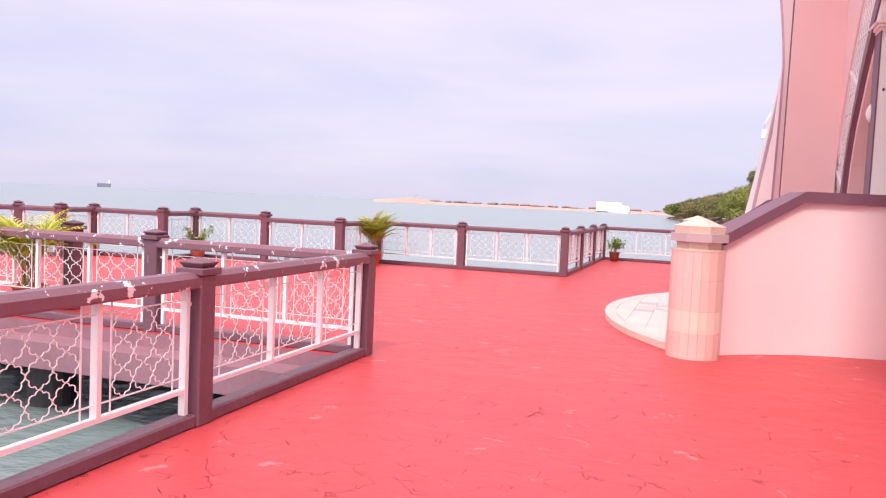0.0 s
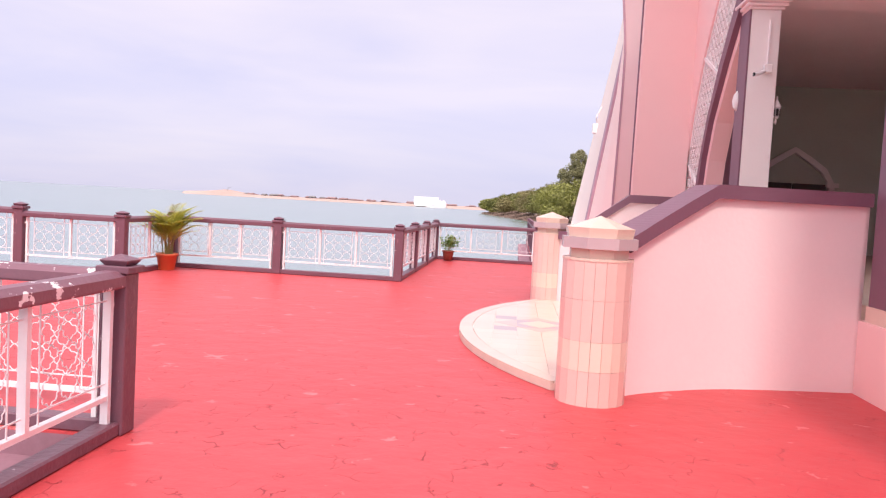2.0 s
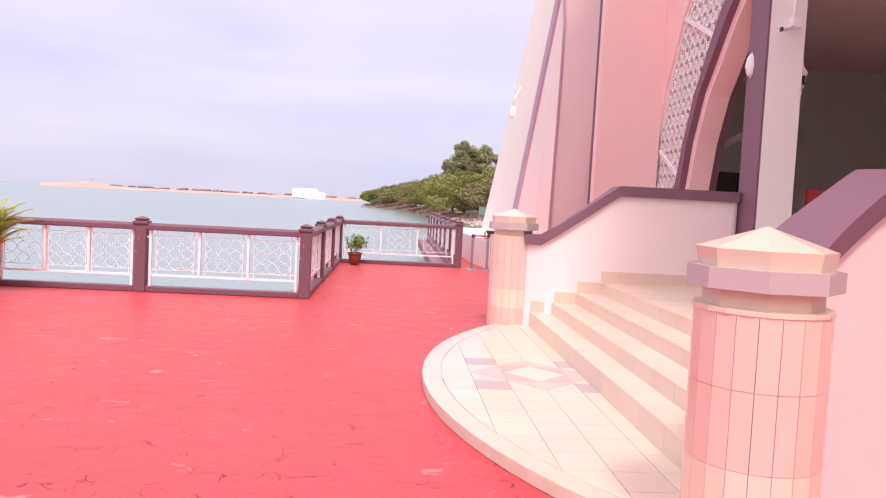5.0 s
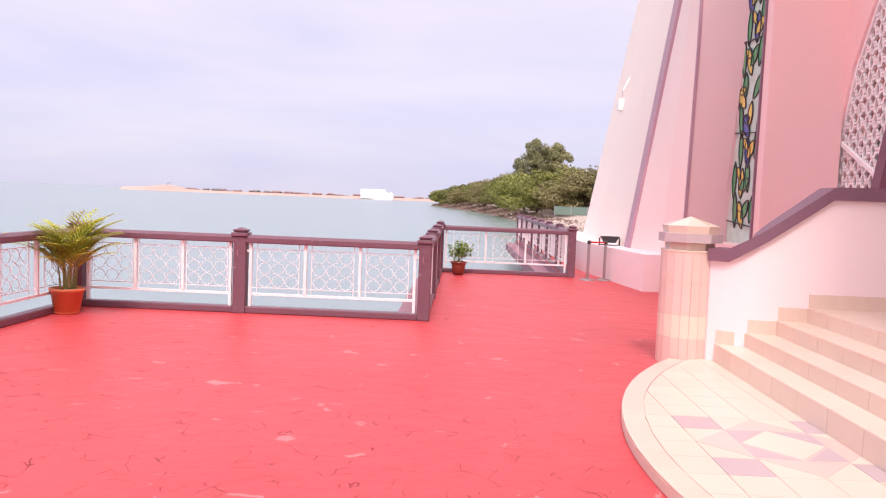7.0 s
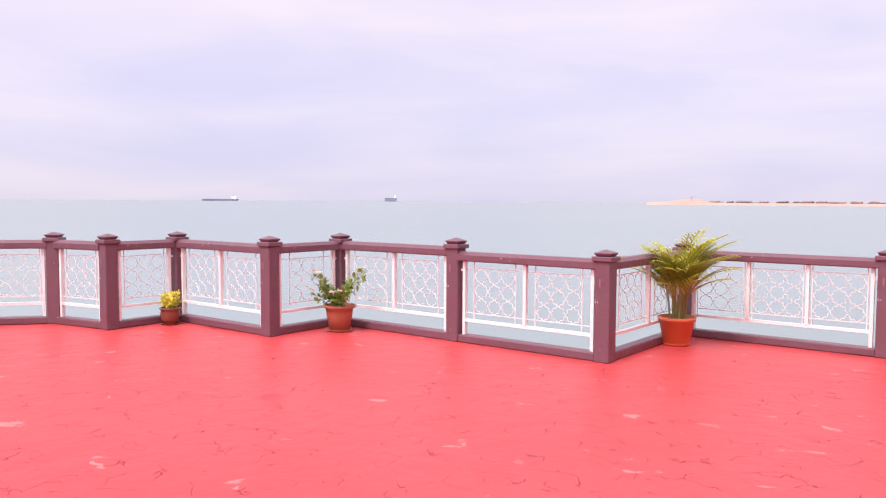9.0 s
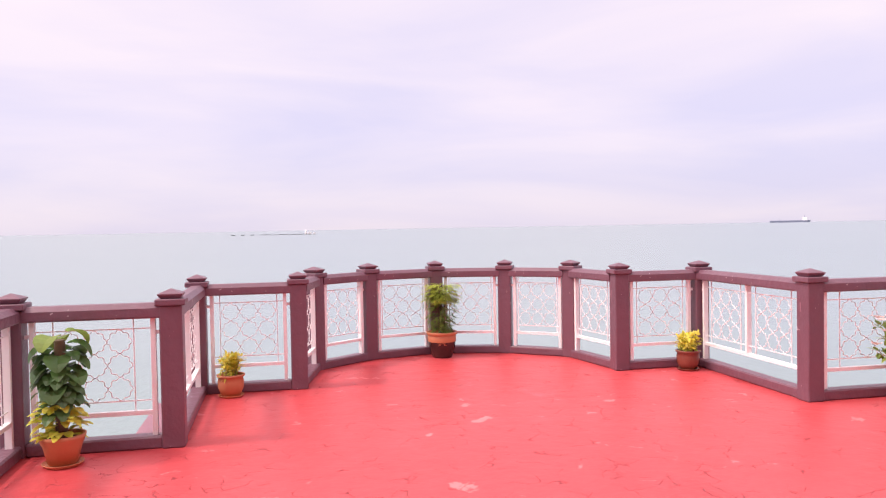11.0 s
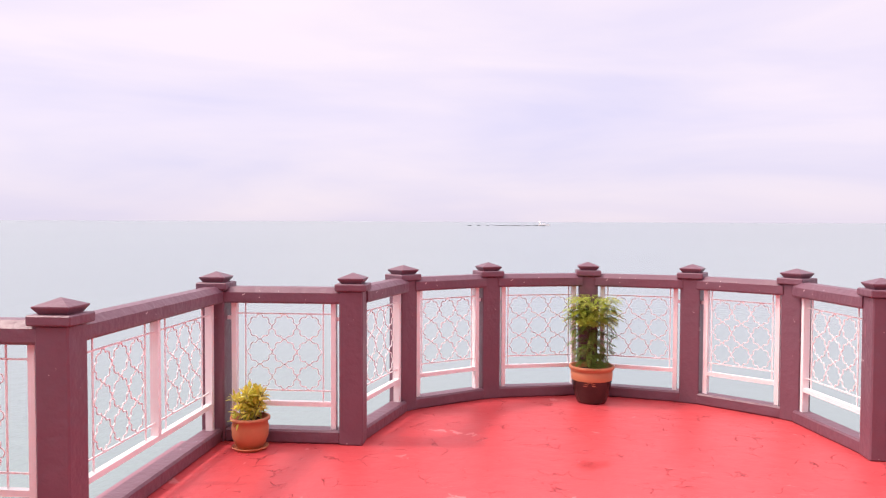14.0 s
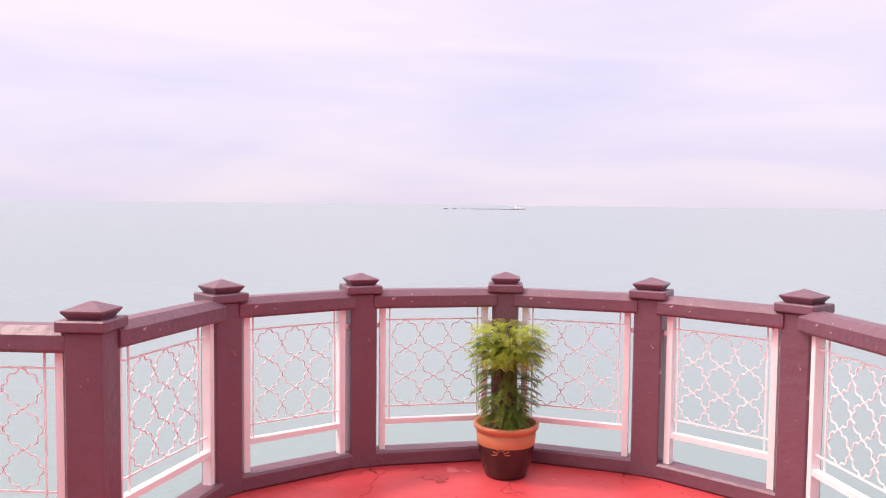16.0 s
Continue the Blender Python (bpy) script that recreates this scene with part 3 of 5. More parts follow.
def inner_north(x):
    pts = PAR_N
    for p, q in zip(pts, pts[1:]):
        if p[0] <= x <= q[0]:
            return p[1] + (q[1] - p[1]) * (x - p[0]) / (q[0] - p[0])
    return pts[0][1] if x < pts[0][0] else pts[-1][1]


def stair():
    prev = DISC_Z - 0.012
    for k, (x0, z) in enumerate(zip(STEP_X, STEP_Z)):
        xs = [x0 + (2.5 - x0) * i / 8 for i in range(9)]
        plan = [(x, inner_south(x)) for x in xs] + [(x, inner_north(x) + 0.05) for x in xs[::-1]]
        s = setting("stair_step", prism(plan, 0.006 if k == 0 else STEP_Z[k - 1] - 0.006, z - 0.01), GROUT, "cream tiled stair step", "step")
        x1 = STEP_X[k + 1] if k < 3 else 2.48
        y0, y1 = inner_south(x0) + 0.1, inner_north(x0) - 0.005
        n = 12
        ty = (y1 - y0) / n
        cols = 1 if k < 3 else 4
        for i in range(n):
            ya, yb = y0 + i * ty + 0.0025, y0 + (i + 1) * ty - 0.0025
            for c in range(cols):
                xa = x0 - 0.012 + (x1 - x0 + 0.012) * c / cols
                xb = x0 - 0.012 + (x1 - x0 + 0.012) * (c + 1) / cols - 0.004
                yc = max(ya, inner_south(xb) + 0.04)
                if yc < yb - 0.02:
                    part("tread_tile", boxes((xa, xb, yc, yb, z - 0.01, z)), TILE_CREAM, s)
            part("riser_tile", boxes((x0 - 0.010, x0, ya, yb, prev, z - 0.011)), TILE_BEIGE, s)
        sk = bmesh.new()
        m = 6
        for i in range(m):
            xa, xb = x0 + (x1 - x0) * i / m, x0 + (x1 - x0) * (i + 1) / m
            ya, yb = inner_north(xa), inner_north(xb)
            v = [sk.verts.new(p) for p in ((xa, ya - 0.012, z), (xb, yb - 0.012, z), (xb, yb - 0.012, z + 0.13), (xa, ya - 0.012, z + 0.13),
                                           (xa, ya + 0.01, z), (xb, yb + 0.01, z), (xb, yb + 0.01, z + 0.13), (xa, ya + 0.01, z + 0.13))]
            for q in ((0, 1, 2, 3), (5, 4, 7, 6), (3, 2, 6, 7), (0, 4, 5, 1), (0, 3, 7, 4), (1, 5, 6, 2)):
                sk.faces.new([v[j] for j in q])
        part("skirting_tile", sk, TILE_BEIGE, s)
        prev = z


def stair_column(x, y, z0, label):
    ob = thing("stair_column", pose(x, y, z0), label, "column", "columns at the foot of the stair")
    part("core", lathe([(0.0, 0), (0.265, 0), (0.265, 1.13), (0.0, 1.13)], 20, math.pi / 20), GROUT, ob)
    bands = [(0.0, 0.27, TILE_PINK), (0.272, 0.50, TILE_CREAM), (0.502, 0.82, TILE_PINK), (0.822, 1.12, TILE_PINK)]
    for z0b, z1b, mat in bands:
        bm = bmesh.new()
        half = math.tan(math.pi / 20) * 0.272 - 0.0015
        box(bm, 0.258, 0.272, -half, half, z0b, z1b)
        me = mesh_of(bm, "column_tile", mat)
        for i in range(20):
            t = new("column_tile", me)
            t.parent = ob
            t.matrix_basis = pose(0, 0, 0, 0, 0, 18 * i)
    oct_ = math.pi / 8
    part("lip", lathe([(0.0, 1.12), (0.28, 1.12), (0.28, 1.14), (0.0, 1.14)], 20), TILE_BEIGE, ob)
    part("neck", lathe([(0.0, 1.14), (0.24, 1.14), (0.24, 1.215), (0.0, 1.215)], 8, oct_), TILE_BEIGE, ob)
    part("ring", lathe([(0.0, 1.215), (0.31, 1.215), (0.31, 1.30), (0.0, 1.30)], 8, oct_), TILE_MAUVE, ob, "grey mauve tiled ring")
    part("cap", lathe([(0.0, 1.30), (0.265, 1.30), (0.28, 1.375), (0.0, 1.47)], 8, oct_), TILE_BEIGE, ob)
    return ob


stair_column(0.06, 9.50, 0.0, "round column clad in rose and cream tile strips")
stair_column(-0.03, 15.86, 0.0, "round tiled column beside the north stair parapet")


# ---- the prayer hall ----
AXIS = 12.65
FX = 2.5


TRIM_IN = [(4.55, 0.66), (4.52, 1.3), (4.50, 1.84), (4.31, 2.51), (4.00, 3.12), (3.28, 3.95), (2.5, 4.7), (1.6, 5.4), (0.8, 5.95), (0.0, 6.4)]
OPEN = [(max(0.0, y - 0.14), z - 0.012 * k) for k, (y, z) in enumerate(TRIM_IN)]
LAT_IN = [(4.75, 0.66), (4.72, 1.3), (4.70, 1.84), (4.49, 2.47), (4.16, 3.14), (3.53, 4.01), (2.72, 4.85), (1.8, 5.6), (0.9, 6.2), (0.0, 6.7)]
LAT_OUT = [(5.90, 0.66), (5.88, 1.3), (5.86, 1.84), (5.66, 2.62), (5.39, 3.40), (4.83, 4.33), (3.9, 5.4), (2.7, 6.4), (1.4, 7.3), (0.0, 8.1)]
HALL_N, HALL_S = 18.45, 2 * AXIS - 18.45


def arch_band(name, outer, inner, x0, x1, mat, label, category):
    bm = bmesh.new()
    for s in (1, -1):
        ro = [[bm.verts.new((x, AXIS + s * y, z)) for x in (x0, x1)] for y, z in outer]
        ri = [[bm.verts.new((x, AXIS + s * y, z)) for x in (x0, x1)] for y, z in inner]
        for k in range(len(outer) - 1):
            bm.faces.new((ro[k][0], ro[k + 1][0], ri[k + 1][0], ri[k][0]))
            bm.faces.new((ro[k][1], ri[k][1], ri[k + 1][1], ro[k + 1][1]))
            bm.faces.new((ri[k][0], ri[k + 1][0], ri[k + 1][1], ri[k][1]))
            bm.faces.new((ro[k][0], ro[k][1], ro[k + 1][1], ro[k + 1][0]))
        bm.faces.new((ro[0][0], ri[0][0], ri[0][1], ro[0][1]))
    return setting(name, bm, mat, label, category)


top = 9.5
SHELL = [(HALL_N - AXIS, 0.66), (HALL_N - AXIS, 1.3), (HALL_N - AXIS, 1.84), (HALL_N - AXIS, 2.62), (HALL_N - AXIS, 3.6), (HALL_N - AXIS, 5.2), (HALL_N - AXIS, 6.8), (HALL_N - AXIS, top - 0.4), (2.5, top), (0.0, top)]
arch_band("wall_portal", SHELL, [(y, z) for y, z in LAT_OUT], FX, FX + 0.5, PINK, "pink painted portal wall with a pointed arch", "wall")
arch_band("arch_trim", LAT_IN, TRIM_IN, FX - 0.03, FX + 0.5, TRIM, "plum painted arch trim", "trim")
arch_band("arch_reveal", TRIM_IN, OPEN, FX + 0.06, FX + 0.34, PINK, "pink painted inner arch", "wall")
setting("wall_portal_base", boxes((FX, FX + 0.5, HALL_S, 10.6, 0, 0.66), (FX, FX + 0.5, 15.5, HALL_N, 0, 0.66)), PINK, "pink painted portal base", "wall")


def lattice_screen():
    """White pierced screen that fills the band round the arch."""
    ob = thing("lattice_screen", pose(0, 0, 0), "white pierced star lattice screen round the arch", "screen")

    def span(z, curve):
        for (y0, z0), (y1, z1) in zip(curve, curve[1:]):
            if z0 <= z <= z1:
                return y0 + (y1 - y0) * (z - z0) / (z1 - z0)
        return None
    cell = 0.19
    for s in (1, -1):
        bm, bars = bmesh.new(), bmesh.new()
        z = 0.8
        while z < 8.0:
            o, i = span(z, LAT_OUT), span(z, LAT_IN) or 0.0
            if o:
                j0 = math.ceil((i + 0.02) / cell)
                j = j0
                while j * cell < o - 0.02:
                    pts = [(FX + 0.06, AXIS + s * (j * cell + 0.5 * cell * (0.80 + 0.2 * math.cos(6 * a)) * math.cos(a)), z + 0.5 * cell * (0.80 + 0.2 * math.cos(6 * a)) * math.sin(a)) for a in [2 * math.pi * k / 18 for k in range(18)]]
                    tube(bm, pts, 0.021, True)
                    j += 1
            z += cell * 0.94
        part("lattice", bm, CREAM, ob)
        for curve in (LAT_OUT, LAT_IN):
            d = -0.03 if curve is LAT_OUT else 0.03
            tube(bars, [(FX + 0.06, AXIS + s * max(0, y + d), zz) for y, zz in curve], 0.035)
        for z0 in (2.25, 4.05):
            o, i = span(z0 + 0.25, LAT_OUT), span(z0 - 0.25, LAT_IN)
            tube(bars, [(FX + 0.04, AXIS + s * o, z0 + 0.25), (FX + 0.04, AXIS + s * i, z0 - 0.25)], 0.035)
        part("frame", bars, CREAM, ob)
    return ob


lattice_screen()

# side walls of the portal, whose front edge swings out with height
E_PROFILE = [(1.53, 0.0), (1.53, 2.0), (1.54, 4.0), (1.55, 6.0), (1.55, 9.5)]
for nm, y0, y1 in (("wall_portal_north", 18.22, 18.44), ("wall_portal_south", 6.70, 6.92)):
    bm = bmesh.new()
    back = 0.42 if nm.endswith("south") else 0.0
    fr = [[bm.verts.new((x + back, y, z)) for x, z in E_PROFILE] + [bm.verts.new((x, y, z)) for x, z in [(FX + 0.001, 9.5), (FX + 0.001, 0.0)]] for y in (y0, y1)]
    bm.faces.new(fr[0])
    bm.faces.new(fr[1][::-1])
    k_n = len(fr[0])
    for k in range(k_n):
        bm.faces.new((fr[0][k], fr[1][k], fr[1][(k + 1) % k_n], fr[0][(k + 1) % k_n]))
    w = setting(nm, bm, PINK, "pink painted side wall of the portal", "wall")
    eb = bmesh.new()
    yy = (y1 if nm.endswith("north") else y0)
    tube(eb, [(x + back - 0.005, yy, z) for x, z in E_PROFILE], 0.03)
    part("edge_trim", eb, TRIM, w, "plum edge trim")


def sheet(name, grid, mat, label, category, thick=0.2, direction=(1, 0, 0)):
    """A wall from a grid of points, made thick away from the sea."""
    bm = bmesh.new()
    d = Vector(direction).normalized() * thick
    fa = [[bm.verts.new(p) for p in row] for row in grid]
    ba = [[bm.verts.new(Vector(p) + d) for p in row] for row in grid]
    for g in (fa, ba):
        for r0, r1 in zip(g, g[1:]):
            for k in range(len(r0) - 1):
                bm.faces.new((r0[k], r0[k + 1], r1[k + 1], r1[k]))
    rim = [(fa[0], ba[0]), (fa[-1], ba[-1]), ([r[0] for r in fa], [r[0] for r in ba]), ([r[-1] for r in fa], [r[-1] for r in ba])]
    for a, b in rim:
        for k in range(len(a) - 1):
            bm.faces.new((a[k], a[k + 1], b[k + 1], b[k]))
    w = setting(name, bm, mat, label, category, smooth=True)
    w.data.set_sharp_from_angle(angle=radians(14))
    return w


ZS = [0.0, 1.2, 2.2, 3.2, 4.2, 5.2, 5.8, 6.4, 7.0, 7.8, 9.5]
glass_x = 2.30


def niche_edge(z):
    """How far out the corner of the window niche stands at a height: upright, then swinging seawards."""
    return 1.60 + 0.02 * min(z, 5.0) - 0.075 * max(0, z - 5.0) ** 1.4


# reveal of the window niche and the facets north of it
sheet("wall_niche", [[(niche_edge(z), 21.9, z), (2.20 + 0.03 * max(0, z - 1), 21.90 - 0.13 * z, z), (glass_x + 0.4, 21.84 - 0.13 * z, z)] for z in ZS], MAUVE, "mauve painted reveal of the window niche", "wall", 0.18, (0.3, 1, 0))
sheet("wall_facet", [[(1.12 + 0.153 * z, 24.4, z), (1.50 + 0.06 * z, 23.0, z), (1.36 + 0.062 * z, 22.62, z), (niche_edge(z), 21.92, z)] for z in ZS], FACET, "pink painted facet of the hall", "wall", 0.25, (1, 0.3, 0))
eb = bmesh.new()
tube(eb, [(niche_edge(z) - 0.01, 21.90, z) for z in ZS], 0.035)
setting("edge_trim", eb, BAND, "mauve corner trim of the window niche", "trim")
sheet("wall_fin", [[(1.12 + 0.185 * z, 31.0, z), (1.10 + 0.16 * z, 28.0, z), (1.08 + 0.148 * z, 24.75, z)] for z in ZS], FIN, "pale leaning buttress wall facing the sea", "wall", 0.4, (1, 0, 0))
sheet("fin_trim", [[(1.06 + 0.148 * z, 24.74, z), (1.07 + 0.150 * z, 24.38, z)] for z in ZS], BAND, "mauve corner band of the buttress", "trim", 0.12, (1, 0, 0))
setting("plinth", prism([(1.02, 22.25), (3.5, 22.75), (3.5, 33), (0.3, 33), (0.50, 26.1)], 0.0, 0.68), PINK_PALE, "pale pink plinth under the hall wall", "plinth")
setting("wall_niche_sill", boxes((1.9, 2.8, 18.45, 21.6, 0.0, 1.0)), PINK, "pink sill wall below the stained window", "wall")


def stained_window():
    ob = thing("stained_window", pose(glass_x, 19.7, 1.0), "tall stained glass window with leaf and flower figures", "window", kind="structure")
    part("pane", boxes((0.0, 0.03, -1.25, 2.02, 0, 8.4)), GLASS_PALE, ob)

    def petal(cx, cz, length, width, ang, mat, k=0):
        bm = bmesh.new()
        pts = []
        for i in range(17):
            u = i / 16
            pts.append((u * length, width * math.sin(math.pi * u) ** 0.8))
        pts += [(x, -y) for x, y in pts[-2:0:-1]]
        ca, sa = math.cos(ang), math.sin(ang)
        q = [(cx + x * ca - y * sa, cz + x * sa + y * ca) for x, y in pts]
        vs = [bm.verts.new((-0.006 - 0.002 * k, y, z)) for y, z in q]
        wb = [bm.verts.new((0.0, y, z)) for y, z in q]
        bm.faces.new(vs)
        for i in range(len(q)):
            bm.faces.new((vs[i], wb[i], wb[(i + 1) % len(q)], vs[(i + 1) % len(q)]))
        gp = part("glass_piece", bm, mat, ob)
        ld = bmesh.new()
        tube(ld, [(-0.008 - 0.002 * k, y, z) for y, z in q], 0.012, True)
        part("lead", ld, BLACK, gp)
    r = random.Random(6)
    for k in range(16):
        z, y = 0.25 + 0.5 * k, 1.28 + 0.16 * math.sin(1.9 * k)
        turn = 0.5 * math.sin(1.3 * k)
        petal(y + 0.34, z, 0.62, 0.09, 1.45 + 0.3 * turn, GLASS_GREEN, 1)
        petal(y - 0.30, z + 0.1, 0.55, 0.10, 1.9 - turn, GLASS_GREEN, 1)
        warm, cool = (GLASS_YELLOW, GLASS_GREEN) if k % 4 < 2 else (GLASS_BLUE, GLASS_YELLOW)
        petal(y, z, 0.50, 0.12, 1.15 + turn, warm, 2)
        petal(y + 0.05, z + 0.16, 0.42, 0.10, 2.2 + turn + r.uniform(-0.2, 0.2), cool, 3)
        petal(y + 0.02, z + 0.3, 0.30, 0.07, 0.4 + turn, GLASS_BLUE if k % 4 == 3 else GLASS_YELLOW, 4)
        if k % 3 == 0:
            bar = bmesh.new()
            tube(bar, [(-0.02, 0.2, z), (-0.02, 2.0, z + 0.12)], 0.014)
            part("saddle_bar", bar, BLACK, ob)
    return ob


stained_window()

# porch pillars, beams and the hall inside
for y0, y1 in ((14.93, 15.30), (10.0, 10.37)):
    p = thing("porch_pillar", pose(2.77, (y0 + y1) / 2, 0.66), "square porch pillar painted white with plum flank", "pillar", "pillars of the porch")
    d = (y1 - y0) / 2
    part("shaft", boxes((-0.2, 0.21, -d, d, 0, 3.86), bevel=0.006), CREAM, p)
    part("flank", boxes((-0.225, -0.201, -d, d + 0.08, 0, 3.86)), TRIM, p, "plum painted flank")
    part("base_tile", boxes((-0.235, 0.22, -d - 0.012, d + 0.1, 0, 0.14)), TILE_BEIGE, p)
    part("capital", boxes((-0.24, 0.24, -d - 0.05, d + 0.05, 3.86, 3.9), (-0.28, 0.28, -d - 0.09, d + 0.09, 3.9, 3.95), (-0.32, 0.32, -d - 0.13, d + 0.13, 3.95, 4.0), bevel=0.012), PINK_PALE, p, "stepped pink capital")
setting("porch_beam", boxes((2.5, 11.5, 14.8, 15.4, 4.66, 5.0), (2.5, 11.5, 9.9, 10.5, 4.66, 5.0)), PINK_PALE, "pale pink beams over the porch", "beam")
setting("ceiling", boxes((2.56, 11.9, HALL_S - 4, 24.6, 5.0, 5.2)), PINK_PALE, "pale pink porch ceiling", "ceiling")
# unseen slab, added to keep sun off the portal wall and inner parapet
setting("portal_roof", boxes((1.25, 2.55, 6.9, 18.5, 9.5, 9.7)), PINK, "unseen pink slab added over the portal to shade its walls", "roof")
red = thing("red_board", pose(4.9, 18.0, 0.79, 0, 0, 20), "tall red notice board standing in the hall", "board")
part("panel", boxes((-0.15, 0.15, -0.03, 0.03, 0.2, 1.2), bevel=0.01), RED_PAINT, red)
part("leg", boxes((-0.13, -0.09, -0.02, 0.02, 0, 0.2)), BLACK, red)
part("leg", boxes((0.09, 0.13, -0.02, 0.02, 0, 0.2)), BLACK, red)
setting("hall_floor", boxes((2.51, 12, 10.62, 15.3, 0.0, 0.79), (3.02, 12, 4, 10.62, 0.0, 0.79), (3.02, 12, 15.3, 25, 0.0, 0.79)), TILE_CREAM, "cream tiled hall floor", "floor")
setting("wall_hall_north", boxes((2.9, 12, 24.2, 24.5, 0.79, 5.0)), INNER, "grey white inner hall wall", "wall")
setting("wall_hall_east", boxes((11.7, 12, 4, 9.5, 0.79, 5.0), (11.7, 12, 16, 24.2, 0.79, 5.0)), INNER, "grey white inner hall wall", "wall")
setting("wall_hall_south", boxes((2.9, 12, 4, 4.3, 0.79, 5.0)), INNER, "grey white inner hall wall", "wall")
setting("wall_hall_west", boxes((2.8, 3.0, HALL_N, 24.2, 0.0, 5.0), (2.8, 3.0, 4.3, HALL_S, 0.0, 5.0)), INNER, "grey white inner hall wall", "wall")
setting("roof", boxes((3.2, 12.2, 3.8, 30.8, 9.5, 9.7), (11.9, 12.2, 3.8, 30.8, 5.2, 9.5), (3.3, 12.2, 30.4, 30.7, 0, 9.5)), PINK, "pink hall roof and back walls", "roof")


def hall_door():
    ob = thing("door_1", pose(6.4, 24.19, 0.79), "dark wooden double door under a pale pointed arch", "door", kind="structure")
    part("leaf", boxes((-0.84, -0.01, -0.05, 0, 0, 1.75), (0.01, 0.84, -0.05, 0, 0, 1.75), bevel=0.01), DARKWOOD, ob)
    fr = bmesh.new()
    tube(fr, [(-0.95, -0.06, 0), (-0.95, -0.06, 1.75), (-0.75, -0.06, 2.1), (-0.4, -0.06, 2.35), (0, -0.06, 2.6), (0.4, -0.06, 2.35), (0.75, -0.06, 2.1), (0.95, -0.06, 1.75), (0.95, -0.06, 0)], 0.1)
    part("arch_frame", fr, CREAM, ob)
    part("impost", boxes((-1.12, -0.82, -0.14, 0, 1.68, 1.8), (0.82, 1.12, -0.14, 0, 1.68, 1.8), bevel=0.01), CREAM, ob)
    return ob


hall_door()


def wall_lantern():
    ob = thing("wall_lantern", pose(3.07, 15.12, 2.93) @ Matrix.Scale(0.68, 4), "small white lantern on a scrolled arm at the pillar", "lantern")
    part("body", lathe([(0.0, 0.10), (0.05, 0.12), (0.095, 0.36), (0.0, 0.36)], 6), WHITE, ob)
    part("roof", lathe([(0.11, 0.36), (0.06, 0.44), (0.02, 0.50), (0.012, 0.58), (0.0, 0.6)], 6), WHITE, ob)
    part("finial", lathe([(0.0, -0.02), (0.03, 0.03), (0.015, 0.1), (0.0, 0.1)], 8), WHITE, ob)
    arm = bmesh.new()
    tube(arm, [(-0.13, 0, 0.10), (-0.1, 0, 0.03), (-0.05, 0, 0.02), (0, 0, 0.08)], 0.014)
    part("arm", arm, WHITE, ob)
    pan = bmesh.new()
    for k in range(6):
        a = math.pi / 3 * k + math.pi / 6
        box(pan, 0.0, 0.012, -0.025, 0.025, 0.17, 0.32)
        for v in pan.verts[-8:]:
            x, y = v.co.x + 0.068, v.co.y
            v.co.x, v.co.y = x * math.cos(a) - y * math.sin(a), x * math.sin(a) + y * math.cos(a)
    part("pane", pan, BLACK, ob)


wall_lantern()


def sconce():
    ob = thing("wall_sconce", pose(2.543, 15.28, 3.26), "small white almond-shaped sconce on the plum pillar flank", "sconce")
    bm = lathe([(0.0, -0.16), (0.05, -0.09), (0.07, 0.0), (0.05, 0.09), (0.0, 0.16)], 12)
    part("shade", bm, WHITE, ob, smooth=True)
    part("backplate", boxes((-0.012, 0.0, -0.04, 0.04, -0.1, 0.1)), CREAM, ob)


sconce()


def camera_box():
    ob = thing("security_camera", pose(2.72, 14.90, 3.62), "small white security camera on the pillar face", "security camera")
    part("junction_box", boxes((0.06, 0.17, -0.05, 0.03, 0.0, 0.12), bevel=0.008), WHITE, ob)
    part("conduit", boxes((0.105, 0.125, -0.005, 0.03, 0.12, 0.75)), WHITE, ob)
    b = bmesh.new()
    tube(b, [(0.06, -0.05, 0.02), (-0.02, -0.1, -0.03), (-0.1, -0.15, -0.05)], 0.028, sides=8)
    part("housing", b, WHITE, ob)
    part("lens", boxes((-0.12, -0.098, -0.175, -0.13, -0.075, -0.03)), BLACK, ob)


camera_box()


def floodlight():
    ob = thing("floodlight", pose(0.90, 25.0, 0.68), "black floodlight standing on the plinth", "floodlight")
    hd = bmesh.new()
    box(hd, -0.2, 0.2, -0.12, 0.1, 0.06, 0.2)
    for v in hd.verts:
        if v.co.z < 0.1:
            v.co.x *= 0.6
            v.co.y *= 0.6
    part("head", hd, BLACK, ob)
    part("yoke", boxes((-0.23, -0.2, -0.02, 0.02, 0, 0.16), (0.2, 0.23, -0.02, 0.02, 0, 0.16), (-0.23, 0.23, -0.02, 0.02, 0, 0.02)), BLACK, ob)


floodlight()


def stanchion(x, y):
    ob = thing("stanchion", pose(x, y, 0), "steel queue stanchion standing on the deck", "stanchion", "stanchions")
    part("base", lathe([(0.0, 0), (0.16, 0), (0.155, 0.02), (0.04, 0.035), (0.0, 0.035)], 20), STEEL, ob)
    part("pole", lathe([(0.0, 0.03), (0.03, 0.03), (0.03, 0.76), (0.0, 0.76)], 12), STEEL, ob)
    part("head", lathe([(0.0, 0.74), (0.038, 0.74), (0.038, 0.81), (0.0, 0.82)], 12), BLACK, ob)


stanchion(0.30, 24.0)
stanchion(0.66, 24.12)
bb = bmesh.new()
tube(bb, [(0.33, 24.01, 0.78), (0.63, 24.105, 0.78)], [0.025, 0.025])
tagged(part("belt", bb, RED_BELT), "red belt strung between two steel stanchions", "belt")


